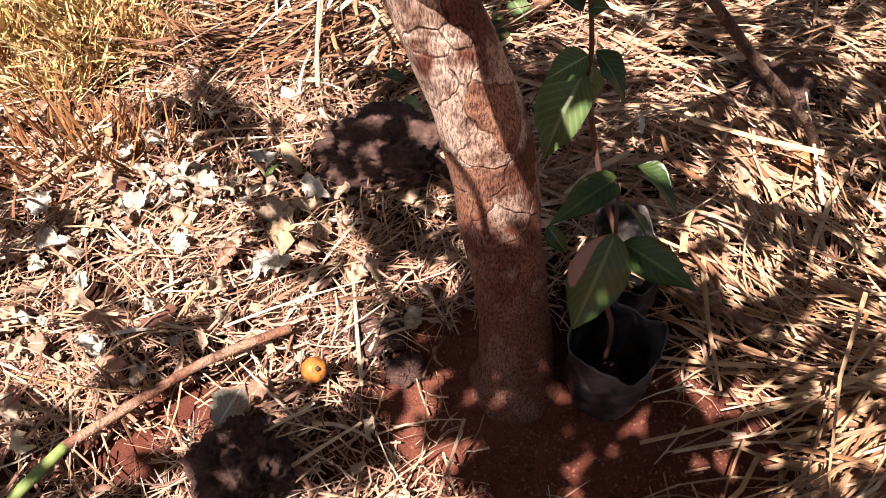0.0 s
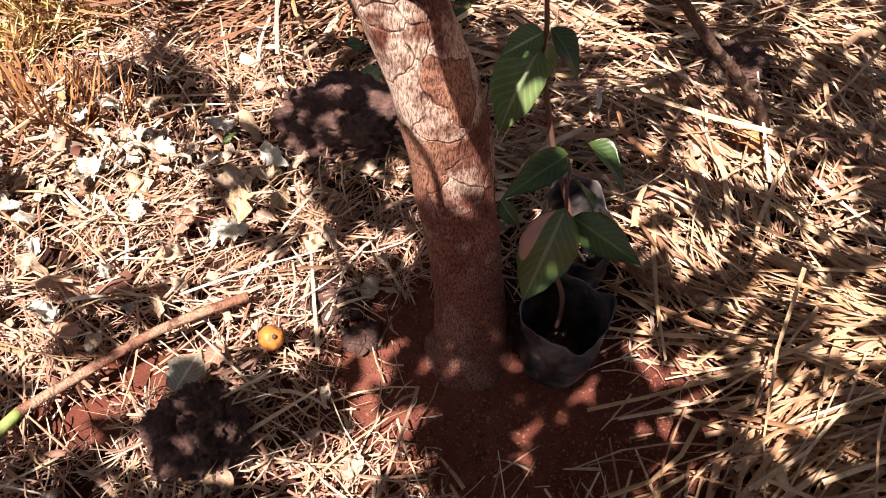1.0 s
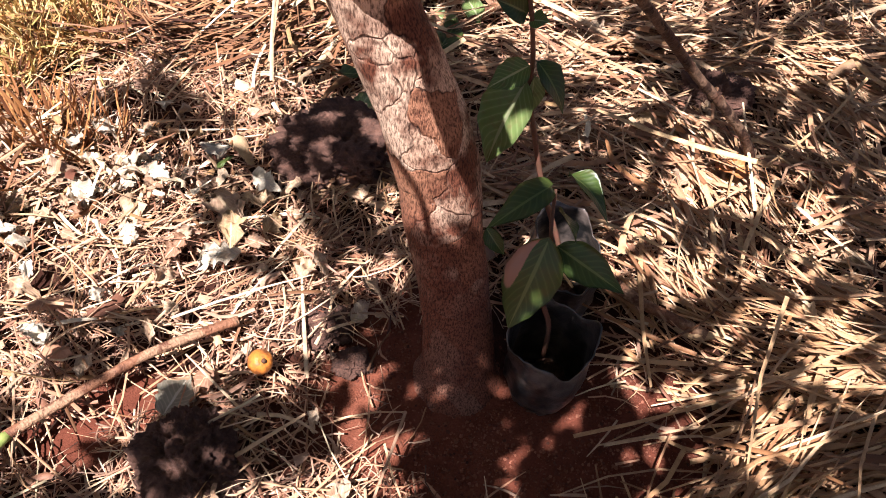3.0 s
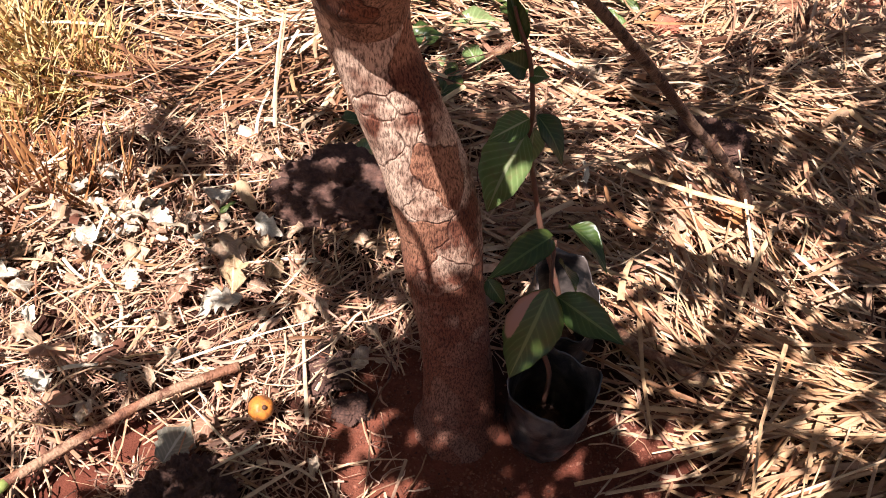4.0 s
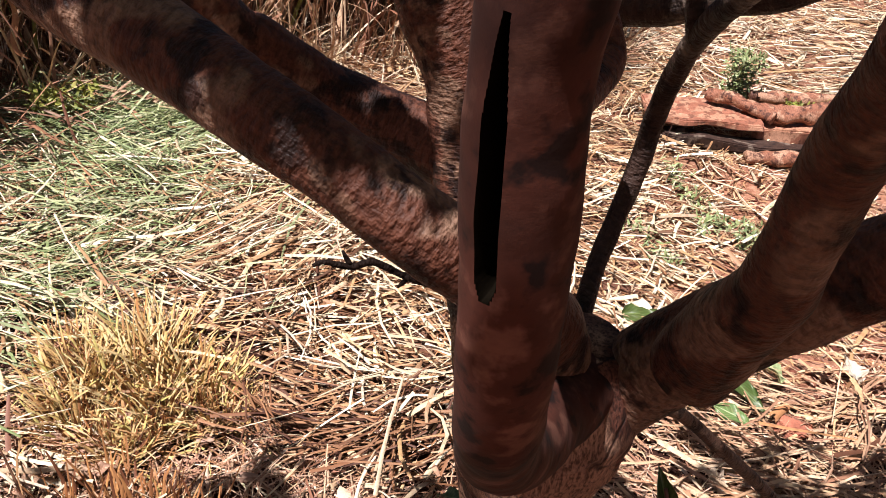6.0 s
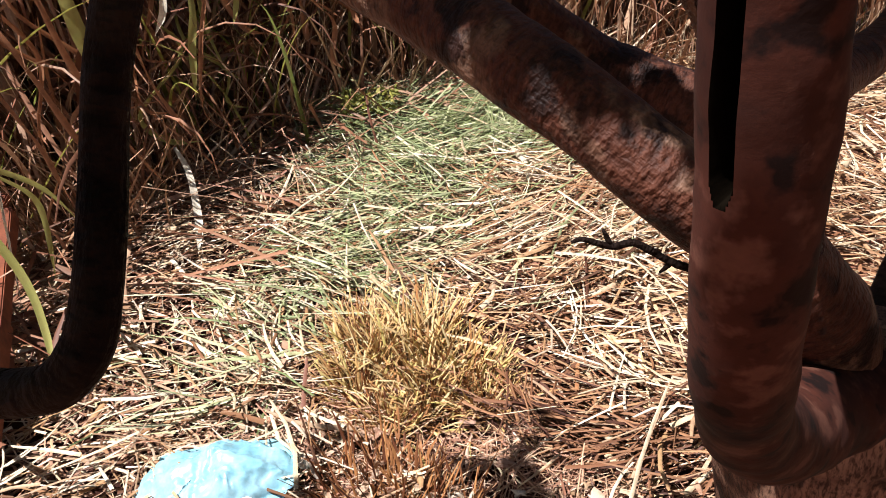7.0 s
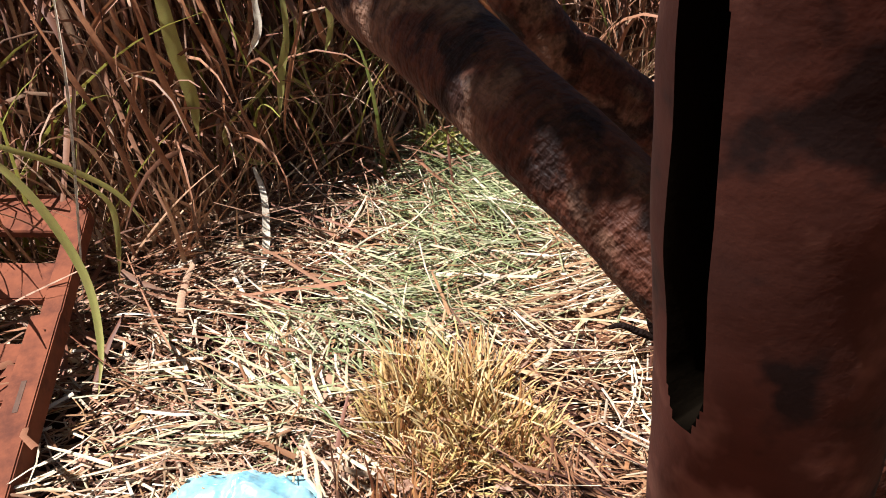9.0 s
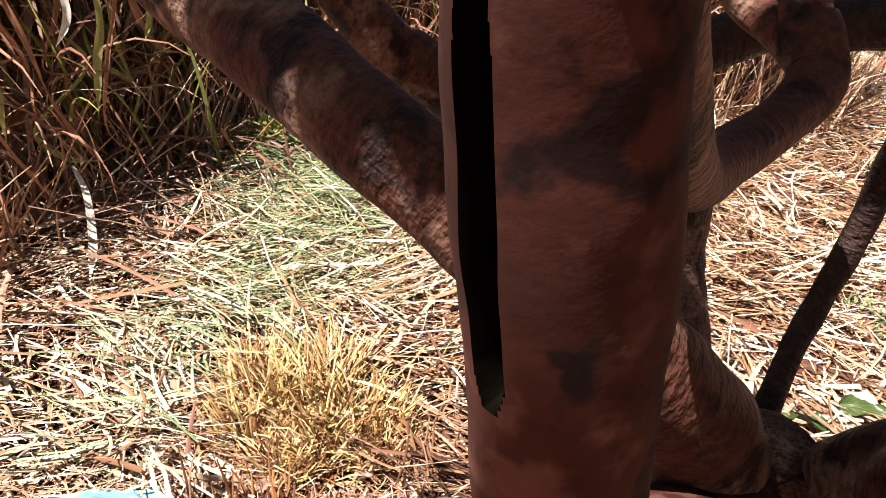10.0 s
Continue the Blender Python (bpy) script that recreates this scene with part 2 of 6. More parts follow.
BARK_DARK = bark_material("dark twig bark", (0.16, 0.12, 0.095), (0.05, 0.027, 0.020), (0.022, 0.012, 0.010), 0.56, 0.3)
# Twig bark taken down to near black: the twigs' shade is in the colour
BARK_SHADED = bark_material("twig bark darkened as shaded", (0.030, 0.020, 0.015), (0.014, 0.008, 0.006), (0.006, 0.004, 0.003), 0.58, 0.3, 0.06)
BARK_STICK = bark_material("dry stick bark", (0.36, 0.22, 0.14), (0.26, 0.12, 0.07), (0.15, 0.065, 0.04), 0.5)
BARK_TWIG = bark_material("bent branch bark", (0.17, 0.105, 0.072), (0.09, 0.045, 0.030), (0.035, 0.017, 0.012), 0.5, 0.3)
WOOD = bark_material("split wood", (0.42, 0.22, 0.14), (0.30, 0.12, 0.075), (0.17, 0.07, 0.045), 0.5)
PALE_WOOD = bark_material("bare pale wood", (0.62, 0.44, 0.30), (0.50, 0.32, 0.20), (0.32, 0.17, 0.10), 0.42)
SPLIT_LOG = bark_material("split log", (0.46, 0.26, 0.17), (0.30, 0.125, 0.075), (0.10, 0.04, 0.026), 0.52, 0.4)


def leaf_material(name, stops, rough, vein, glow=0.3, blot=None, dead=None, rim=None):
    """Leaf skin with a midrib and side veins; dead: a withered patch (along, across, size); rim: the colour of a yellowing edge."""
    m, nt, b = material(name)
    info = nt.nodes.new("ShaderNodeObjectInfo").outputs["Random"]
    base = ramp(nt, info, stops)
    spots = ramp(nt, noise_tex(nt, 60.0, 4, 0.6), [(0.5, (0, 0, 0)), (0.7, (1, 1, 1))])
    col = mix(nt, spots, base, mix(nt, 0.5, base, blot or (0.2, 0.12, 0.06)))
    uv = nt.nodes.new("ShaderNodeUVMap")
    sep = nt.nodes.new("ShaderNodeSeparateXYZ")
    nt.links.new(uv.outputs[0], sep.inputs[0])
    side = nt.nodes.new("ShaderNodeMath")
    side.operation = "ABSOLUTE"
    nt.links.new(sep.outputs[1], side.inputs[0])
    mid = ramp(nt, side.outputs[0], [(0.0, (1, 1, 1)), (0.05, (1, 1, 1)), (0.09, (0, 0, 0))])
    slant = nt.nodes.new("ShaderNodeMath")
    slant.operation = "MULTIPLY_ADD"
    nt.links.new(side.outputs[0], slant.inputs[0])
    slant.inputs[1].default_value = -0.32
    nt.links.new(sep.outputs[0], slant.inputs[2])
    wave = nt.nodes.new("ShaderNodeMath")
    wave.operation = "SINE"
    mul = nt.nodes.new("ShaderNodeMath")
    mul.operation = "MULTIPLY"
    mul.inputs[1].default_value = 58.0
    nt.links.new(slant.outputs[0], mul.inputs[0])
    nt.links.new(mul.outputs[0], wave.inputs[0])
    ribs = ramp(nt, wave.outputs[0], [(0.90, (0, 0, 0)), (0.995, (0.28, 0.28, 0.28))])
    between = ramp(nt, wave.outputs[0], [(0.0, (0.72, 0.74, 0.70)), (0.7, (1.12, 1.12, 1.12))])
    col = mix(nt, 0.4, col, between, "MULTIPLY")
    col = mix(nt, mix(nt, 1.0, mid, ribs, "LIGHTEN"), col, vein)
    if rim:
        ragged = nt.nodes.new("ShaderNodeMath")
        ragged.operation = "MULTIPLY_ADD"
        nt.links.new(noise_tex(nt, 70.0, 4, 0.6), ragged.inputs[0])
        ragged.inputs[1].default_value = 0.8
        nt.links.new(side.outputs[0], ragged.inputs[2])
        col = mix(nt, ramp(nt, ragged.outputs[0], [(1.05, (0, 0, 0)), (1.22, (1, 1, 1))]), col, rim)
    if dead:
        far = nt.nodes.new("ShaderNodeVectorMath")
        far.operation = "DISTANCE"
        nt.links.new(mix(nt, 0.12, uv.outputs[0], noise_tex(nt, 90.0, 4, 0.6)), far.inputs[0])
        far.inputs[1].default_value = (0.88 * dead[0] + 0.06, 0.88 * dead[1] + 0.06, 0.06)
        col = mix(nt, ramp(nt, far.outputs["Value"], [(dead[2] * 0.85, (1, 1, 1)), (dead[2], (0, 0, 0))]), col, (0.36, 0.19, 0.14))
    nt.links.new(col, b.inputs["Base Color"])
    b.inputs["Roughness"].default_value = rough
    tr = node(nt, "BsdfTranslucent")
    nt.links.new(col, tr.inputs["Color"])
    sh = node(nt, "MixShader", Fac=glow)
    nt.links.new(b.outputs[0], sh.inputs[1])
    nt.links.new(tr.outputs[0], sh.inputs[2])
    nt.links.new(sh.outputs[0], nt.nodes["Material Output"].inputs["Surface"])
    bump(nt, b, mix(nt, 0.6, wave.outputs[0], noise_tex(nt, 90.0, 3)), 0.16, 0.0012)
    return m


LEAF_GREEN = leaf_material("seedling leaf", [(0.0, (0.034, 0.068, 0.014)), (0.5, (0.050, 0.085, 0.019)), (1.0, (0.085, 0.115, 0.030))], 0.38, (0.13, 0.17, 0.055), 0.2, (0.09, 0.075, 0.02))
LEAF_SPOILT = leaf_material("seedling leaf with a dead patch", [(0.0, (0.034, 0.068, 0.014)), (1.0, (0.050, 0.085, 0.019))], 0.38, (0.13, 0.17, 0.055), 0.2, (0.09, 0.075, 0.02), dead=(0.30, -0.75, 0.26))
LEAF_RIM = leaf_material("seedling leaf with a yellow edge", [(0.0, (0.034, 0.068, 0.014)), (1.0, (0.050, 0.085, 0.019))], 0.38, (0.13, 0.17, 0.055), 0.2, (0.09, 0.075, 0.02), rim=(0.34, 0.26, 0.05))
LEAF_FRESH = leaf_material("picked green leaf", [(0.0, (0.10, 0.17, 0.045)), (0.5, (0.20, 0.29, 0.10)), (1.0, (0.38, 0.45, 0.22))], 0.4, (0.42, 0.46, 0.26), 0.3)
LEAF_DRY = leaf_material("dry leaf", [(0.0, (0.42, 0.25, 0.16)), (0.3, (0.54, 0.37, 0.25)), (0.55, (0.30, 0.15, 0.09)), (0.8, (0.60, 0.46, 0.34)), (1.0, (0.46, 0.30, 0.16))], 0.7, (0.58, 0.44, 0.28), 0.2, (0.22, 0.11, 0.06))
LEAF_WHITE = leaf_material("bleached leaf", [(0.0, (0.44, 0.35, 0.26)), (1.0, (0.64, 0.56, 0.45))], 0.6, (0.5, 0.46, 0.38), 0.15, (0.45, 0.38, 0.30))
LEAF_GREY = leaf_material("grey leaf", [(0.0, (0.27, 0.24, 0.18)), (1.0, (0.36, 0.31, 0.23))], 0.7, (0.5, 0.46, 0.38), 0.1, (0.22, 0.17, 0.12))
LEAF_ORANGE = leaf_material("orange leaf", [(0.0, (0.50, 0.19, 0.06)), (1.0, (0.56, 0.24, 0.09))], 0.6, (0.6, 0.32, 0.15), 0.25)
LEAF_CROWN = leaf_material("crown leaf", [(0.0, (0.06, 0.11, 0.025)), (1.0, (0.11, 0.16, 0.04))], 0.4, (0.2, 0.25, 0.1), 0.30)


def plain(name, color, rough, metal=0.0, scale=40.0, vary=0.4, rel=0.3, alt=None, gloss=0.2):
    m, nt, b = material(name)
    n1, n2 = noise_tex(nt, scale, 5, 0.65), noise_tex(nt, scale * 7, 4, 0.6)
    alt = alt or tuple(c * 0.5 for c in color)
    col = mix(nt, ramp(nt, n1, [(0.42, (0, 0, 0)), (0.66, (1, 1, 1))]), color, mix(nt, vary, color, alt))
    col = mix(nt, 0.3, col, ramp(nt, n2, [(0.3, (0.6, 0.6, 0.6)), (0.7, (1.1, 1.1, 1.1))]), "MULTIPLY")
    nt.links.new(col, b.inputs["Base Color"])
    b.inputs["Roughness"].default_value = rough
    b.inputs["Metallic"].default_value = metal
    b.inputs["Specular IOR Level"].default_value = gloss
    bump(nt, b, n2, rel, 0.002)
    return m


# Grey alt patches: dust, and the film's sky sheen painted in
BAG = plain("black nursery film", (0.014, 0.014, 0.015), 0.28, 0, 24, 0.9, 0.35, (0.15, 0.118, 0.104), 0.7)
BLUE = plain("pale blue plastic", (0.20, 0.43, 0.51), 0.30, 0, 14, 0.6, 0.15, (0.40, 0.60, 0.67), 0.5)
RUST = plain("red oxide painted steel", (0.20, 0.062, 0.030), 0.8, 0, 9, 0.9, 0.3, (0.085, 0.028, 0.017), 0.15)
FRUIT = plain("ripe fruit skin", (0.56, 0.19, 0.035), 0.4, 0, 75, 1.0, 0.4, (0.17, 0.055, 0.022), 0.35)
ROT_AND_SLOT_SHADE = plain("rotten skin and slot shade", (0.10, 0.05, 0.03), 0.6, 0, 80, 0.5)
STEM = plain("seedling stem", (0.16, 0.07, 0.05), 0.55, 0, 60, 0.6, 0.4, (0.10, 0.07, 0.04))
STEM_GREEN = plain("green stalk", (0.20, 0.26, 0.07), 0.5, 0, 60, 0.5, 0.2, (0.36, 0.36, 0.12))
# Near-black for the inside of the bark split: its shade put into the colour
SLIT_SHADE = plain("slit shade black", (0.004, 0.003, 0.002), 1.0, 0, 60, 0.3, 0.1, (0.007, 0.005, 0.003), 0.0)
BRICK = plain("broken red brick", (0.36, 0.13, 0.08), 0.9, 0, 30, 0.7, 0.8, (0.22, 0.07, 0.045))


# ---- geometry helpers ----
def clip01(v):
    return np.clip(v, 0.0, 1.0)


def mesh_object(name, verts, faces, mat, smooth=True, uv=None):
    me = bpy.data.meshes.new(name)
    me.from_pydata(verts, [], faces)
    if smooth:
        me.shade_smooth()
    me.materials.append(mat)
    if uv is not None:
        layer = me.uv_layers.new(name="UVMap")
        idx = np.empty(len(me.loops), dtype=np.int32)
        me.loops.foreach_get("vertex_index", idx)
        layer.data.foreach_set("uv", np.asarray(uv, dtype=np.float32)[idx].ravel())
    return new(name, me)


def empty(name, at):
    e = new(name)
    e.location = at
    bpy.context.view_layer.update()
    return e


def under(ob, parent):
    """Make ob a part of parent and keep it where it stands."""
    ob.parent = parent
    ob.matrix_parent_inverse = Matrix.Translation(-Vector(parent.location)) if parent.type == "EMPTY" else Matrix.Identity(4)
    return ob


def smooth_line(points, n):
    """Catmull-Rom through rows of (x, y, z, radius)."""
    p = np.array(points, float)
    p = np.vstack([2 * p[0] - p[1], p, 2 * p[-1] - p[-2]])
    k = len(p) - 3
    out = []
    for s in np.linspace(0, k - 1e-6, n):
        i, t = int(s), s - int(s)
        a, b, c, d = p[i:i + 4]
        out.append(0.5 * (2 * b + (c - a) * t + (2 * a - 5 * b + 4 * c - d) * t * t + (3 * b - a - 3 * c + d) * t ** 3))
    return np.array(out)


def tube(points, rings, sides, lump=0.0, scale=20.0, groove=None, seed=0.0, ridges=0.0):
    """Vertices and faces of a tapered, knobbly limb along the points; groove: (direction, lowest z, half width, depth)."""
    line = smooth_line(points, rings)
    verts, faces, uv, cut = [], [], [], set()
    side, run = None, 0.0
    for i in range(rings):
        c = Vector(line[i, :3])
        run += (c - Vector(line[max(i - 1, 0), :3])).length
        d = Vector(line[min(i + 1, rings - 1), :3] - line[max(i - 1, 0), :3]).normalized()
        if side is None:
            side = d.orthogonal().normalized()
        if groove:
            side = Vector(groove[0])
        side = (side - d * side.dot(d)).normalized()
        other = d.cross(side)
        for j in range(sides):
            a = 2 * math.pi * j / sides
            if groove:
                a -= 0.8 * math.sin(a)
            w = side * math.cos(a) + other * math.sin(a)
            r = line[i, 3]
            if lump:
                q = (c + w * r) * scale + Vector((seed, seed * 2, 0))
                r *= 1 + lump * noise.noise(q) + 0.4 * lump * noise.noise(q * 3)
                if ridges:
                    r *= 1 + ridges * noise.noise(Vector((seed, line[i, 2] * 55 + 0.6 * math.sin(a), a * 0.3)))
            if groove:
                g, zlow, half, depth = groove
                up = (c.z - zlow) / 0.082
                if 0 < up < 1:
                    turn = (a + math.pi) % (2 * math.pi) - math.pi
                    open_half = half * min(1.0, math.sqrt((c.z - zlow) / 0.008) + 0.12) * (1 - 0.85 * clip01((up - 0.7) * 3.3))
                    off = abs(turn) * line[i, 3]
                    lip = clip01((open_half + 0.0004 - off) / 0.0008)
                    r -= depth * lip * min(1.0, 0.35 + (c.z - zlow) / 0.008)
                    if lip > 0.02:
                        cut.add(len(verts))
            verts.append(c + w * r)
            uv.append((run + seed, abs(a - math.pi) * line[i, 3]))
    for i in range(rings - 1):
        for j in range(sides):
            k = (j + 1) % sides
            faces.append((i * sides + j, i * sides + k, (i + 1) * sides + k, (i + 1) * sides + j))
    for i, turn in ((0, True), (rings - 1, False)):
        ring = [i * sides + j for j in range(sides)]
        faces.append(tuple(reversed(ring)) if turn else tuple(ring))
    return verts, faces, uv, cut


def limb(name, points, mat, rings=24, sides=14, lump=0.06, scale=20.0, groove=None, seed=0.0, ridges=0.0):
    verts, faces, uv, cut = tube(points, rings, sides, lump, scale, groove, seed, ridges)
    ob = mesh_object(name, verts, faces, mat, uv=uv)
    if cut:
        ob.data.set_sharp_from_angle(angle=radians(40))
        # recessed faces take the near-black that stands for their shade
        ob.data.materials.append(SLIT_SHADE)
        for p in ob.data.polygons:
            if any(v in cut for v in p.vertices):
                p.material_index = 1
    return ob


def leaf_mesh(length, width, fold=0.25, curl=0.3, wave=0.0, seed=0, blunt=0.75, ragged=0.0, nx=12, ny=6, crumple=0.0):
    """A leaf along +x from its stalk, face up, with a folded blade, curl and a thickness of two skins."""
    rnd = random.Random(seed)
    ph = rnd.uniform(0, 6)
    verts, uv = [], []
    for layer in (0.0, -0.0006):
        for i in range(nx + 1):
            s = i / nx
            half = 0.5 * width * math.sin(math.pi * s ** blunt) ** 0.8 * (1 - 0.35 * max(0.0, (s - 0.62) / 0.38)) if 0 < s < 1 else 0.0
            half *= 1 + ragged * (noise.noise(Vector((s * 7, seed, 0))))
            bend = curl * s
            for j in range(-ny // 2, ny // 2 + 1):
                v = j / (ny / 2)
                edge = 1 + ragged * 0.6 * noise.noise(Vector((s * 9, v * 2, seed + 3.0))) * abs(v)
                y = v * half * edge
                z = fold * abs(y) + wave * length * math.sin(9 * s + ph + 1.7 * v) * abs(v) + layer
                if crumple:
                    z += crumple * length * (noise.noise(Vector((s * 4, v * 1.8, seed * 1.7))) + 0.6 * noise.noise(Vector((s * 9, v * 4, seed * 1.3))))
                x = s * length
                a = curl * s
                if abs(curl) > 1e-4:
                    px = length / curl * math.sin(a) - z * math.sin(a)
                    pz = -length / curl * (1 - math.cos(a)) + z * math.cos(a)
                else:
                    px, pz = x, z
                verts.append((px, y, pz))
                uv.append((s, v))
    row, base = ny + 1, (nx + 1) * (ny + 1)
    faces = []
    for i in range(nx):
        for j in range(ny):
            a = i * row + j
            faces.append((a, a + row, a + row + 1, a + 1))
            a += base
            faces.append((a, a + 1, a + row + 1, a + row))
    rim = [i * row for i in range(nx + 1)], [i * row + ny for i in range(nx + 1)]
    for k, line in enumerate(rim):
        for a, b in zip(line, line[1:]):
            faces.append((a, a + base, b + base, b) if k == 1 else (a, b, b + base, a + base))
    return verts, faces, uv


def aim(base, tip, up=(0, 0, 1), roll=0.0):
    """The pose at base whose x axis runs to tip, with z as near to up as may be."""
    x = (Vector(tip) - Vector(base)).normalized()
    y = Vector(up).cross(x).normalized()
    z = x.cross(y)
    m = Matrix((x, y, z)).transposed().to_4x4()
    return Matrix.Translation(base) @ m @ Matrix.Rotation(roll, 4, "X")


RNG = np.random.default_rng(7)


def ribbons(name, at, length, width, heading, rise, mat, bend=0.15, droop=0.0, arch=0.35, rings=4, taper=0.5, twist=0.6):
    """One mesh of many blades. at: their roots; heading and rise: radians; bend: sideways, droop: downward turn in all."""
    n = len(at)
    s = np.linspace(0, 1, rings)[None, :]
    b = (RNG.normal(0, bend, n))[:, None]
    dr = (np.abs(RNG.normal(droop, abs(droop) * 0.35 + 0.03, n)))[:, None]
    a = heading[:, None] + b * s * 2
    e = rise[:, None] - dr * s * s
    step = np.stack([np.cos(e) * np.cos(a), np.cos(e) * np.sin(a), np.sin(e)], -1) * (length / (rings - 1))[:, None, None]
    line = at[:, None, :] + np.concatenate([np.zeros((n, 1, 3)), np.cumsum(step[:, :-1], 1)], 1)
    tw = (RNG.uniform(-1, 1, n) * twist)[:, None] + RNG.normal(0, 0.25, n)[:, None] * s
    flat = np.stack([-np.sin(a), np.cos(a), np.zeros_like(a)], -1)
    upv = np.stack([-np.sin(e) * np.cos(a), -np.sin(e) * np.sin(a), np.cos(e)], -1)
    w = (width[:, None] * 0.5 * (1 - (1 - taper) * s ** 2))[..., None]
    c, si = np.cos(tw)[..., None], np.sin(tw)[..., None]
    across, top = flat * c + upv * si, upv * c - flat * si
    rows = np.stack([line - across * w, line + top * w * arch, line + across * w], 2)
    verts = rows.reshape(-1, 3)
    base = (np.arange(n) * rings * 3)[:, None, None, None]
    i = (np.arange(rings - 1) * 3)[None, :, None, None]
    j = np.arange(2)[None, None, :, None]
    quad = np.array([0, 1, 4, 3])[None, None, None, :]
    faces = (base + i + j + quad).reshape(-1, 4)
    me = bpy.data.meshes.new(name)
    me.vertices.add(len(verts))
    me.vertices.foreach_set("co", verts.astype(np.float32).ravel())
    me.loops.add(faces.size)
    me.loops.foreach_set("vertex_index", faces.astype(np.int32).ravel())
    me.polygons.add(len(faces))
    me.polygons.foreach_set("loop_start", np.arange(0, faces.size, 4, dtype=np.int32))
    me.update(calc_edges=True)
    me.shade_smooth()
    me.materials.append(mat)
    return new(name, me)


def scatter(n, x0, x1, y0, y1, keep):
    """Points in a rectangle, kept with the chance keep(x, y)."""
    out = np.empty((0, 2))
    while len(out) < n:
        p = RNG.uniform((x0, y0), (x1, y1), (n * 2, 2))
        out = np.vstack([out, p[RNG.random(len(p)) < keep(p[:, 0], p[:, 1])]])
    return out[:n]


def bump_at(x, y, cx, cy, rx, ry):
    return np.exp(-((x - cx) / rx) ** 2 - ((y - cy) / ry) ** 2)


def ground_z(x, y):
    z = 0.012 * np.sin(x * 5.1 + 1.3) * np.sin(y * 4.3 + 0.4) + 0.008 * np.sin(x * 13 + y * 7) * np.sin(y * 11 - x * 5)
    z = z - 0.035 * bump_at(x, y, 0.67, 3.47, 0.18, 0.14) + 0.03 * bump_at(x, y, 0.22, 0.76, 0.16, 0.16)
    return z - 0.012


def standing(x, y):
    """1 where litter can lie: not in the bags, the trunk or the grass clump."""
    r = np.minimum(np.hypot(x - 0.372, y - 0.742) - 0.085, np.hypot(x - 0.398, y - 0.915) - 0.08)
    tuft = 1 - 0.75 * np.clip(1.6 * bump_at(x, y, -0.93, 1.60, 0.27, 0.22), 0, 1)
    return tuft * np.clip(np.minimum(r, np.hypot(x - 0.222, y - 0.76) - 0.135) * 40, 0, 1)


# ---- the ground ----
def ground():
    fx = np.arange(-3.6, 2.6, 0.022)
    fy = np.arange(-0.4, 5.6, 0.022)
    far = np.array([0.5, 1.5, 4, 10, 25, 60, 150, 400])
    xs = np.concatenate([fx[0] - far[::-1], fx, fx[-1] + far])
    ys = np.concatenate([fy[0] - far[::-1], fy, fy[-1] + far])
    gx, gy = np.meshgrid(xs, ys)
    inside = (gx > -3.7) & (gx < 2.7) & (gy > -0.5) & (gy < 5.7)
    z = np.where(inside, ground_z(gx, gy) + RNG.normal(0, 0.0022, gx.shape), -0.012)
    verts = np.stack([gx, gy, z], -1).reshape(-1, 3)
    w = len(xs)
    r, c = np.meshgrid(np.arange(len(ys) - 1), np.arange(w - 1), indexing="ij")
    a = (r * w + c).ravel()
    faces = np.stack([a, a + 1, a + w + 1, a + w], -1)
    ob = mesh_object("ground", verts.tolist(), faces.tolist(), SOIL)
    bare = np.clip(soil_gap(gx, gy) * 1.6 + 0.35 * red_yard(gx, gy) + 0.15, 0, 1)
    dust = np.clip(red_yard(gx, gy) * 0.9 + clip01((gy - 2.0 - 0.25 * np.sin(gx * 2.3) - 0.15 * np.sin(gx * 7)) * 2) * 0.7, 0, 1)
    outer = clip01((np.maximum(np.abs(gx + 0.5) - 2.6, 0) + np.maximum(-gy, 0)) * 1.2)
    dust = np.maximum(dust, 0.65 * outer)
    zone = ob.data.color_attributes.new("zone", "FLOAT_COLOR", "POINT")
    zone.data.foreach_set("color", np.stack([bare, dust, 0 * bare, 0 * bare + 1], -1).astype(np.float32).ravel())
    return tagged(ob, "bare red earth showing between the straw mulch", "ground", kind="structure")


# ---- mulch, zone by zone ----
def soil_gap(x, y):
    """How bare the soil is: round the foot of the tree and beside it."""
    g = bump_at(x, y, 0.26, 0.60, 0.20, 0.12) + bump_at(x, y, 0.48, 0.55, 0.18, 0.09) + 0.7 * bump_at(x, y, 0.10, 0.82, 0.09, 0.10) + 0.95 * bump_at(x, y, -0.34, 0.655, 0.11, 0.05) + 0.8 * bump_at(x, y, -0.45, 0.575, 0.09, 0.035) + 0.7 * bump_at(x, y, 0.02, 0.70, 0.08, 0.06) + 0.75 * bump_at(x, y, 0.54, 0.70, 0.11, 0.10)
    return clip01(1.15 * g)


def red_yard(x, y):
    """The bare yard behind the tree, with chips of straw on it."""
    return clip01((y - 1.95 - 0.10 * np.sin(x * 4)) * 4.0) * clip01((x - 0.30 - 0.22 * (y - 2.2)) * 3.0) * clip01((5.2 - y) * 2)


def left_far(x, y):
    return clip01((y - 1.45 + 0.25 * (x + 0.4)) * 4.0) * clip01((0.25 - x + 0.12 * (y - 2)) * 3.0)


ground()


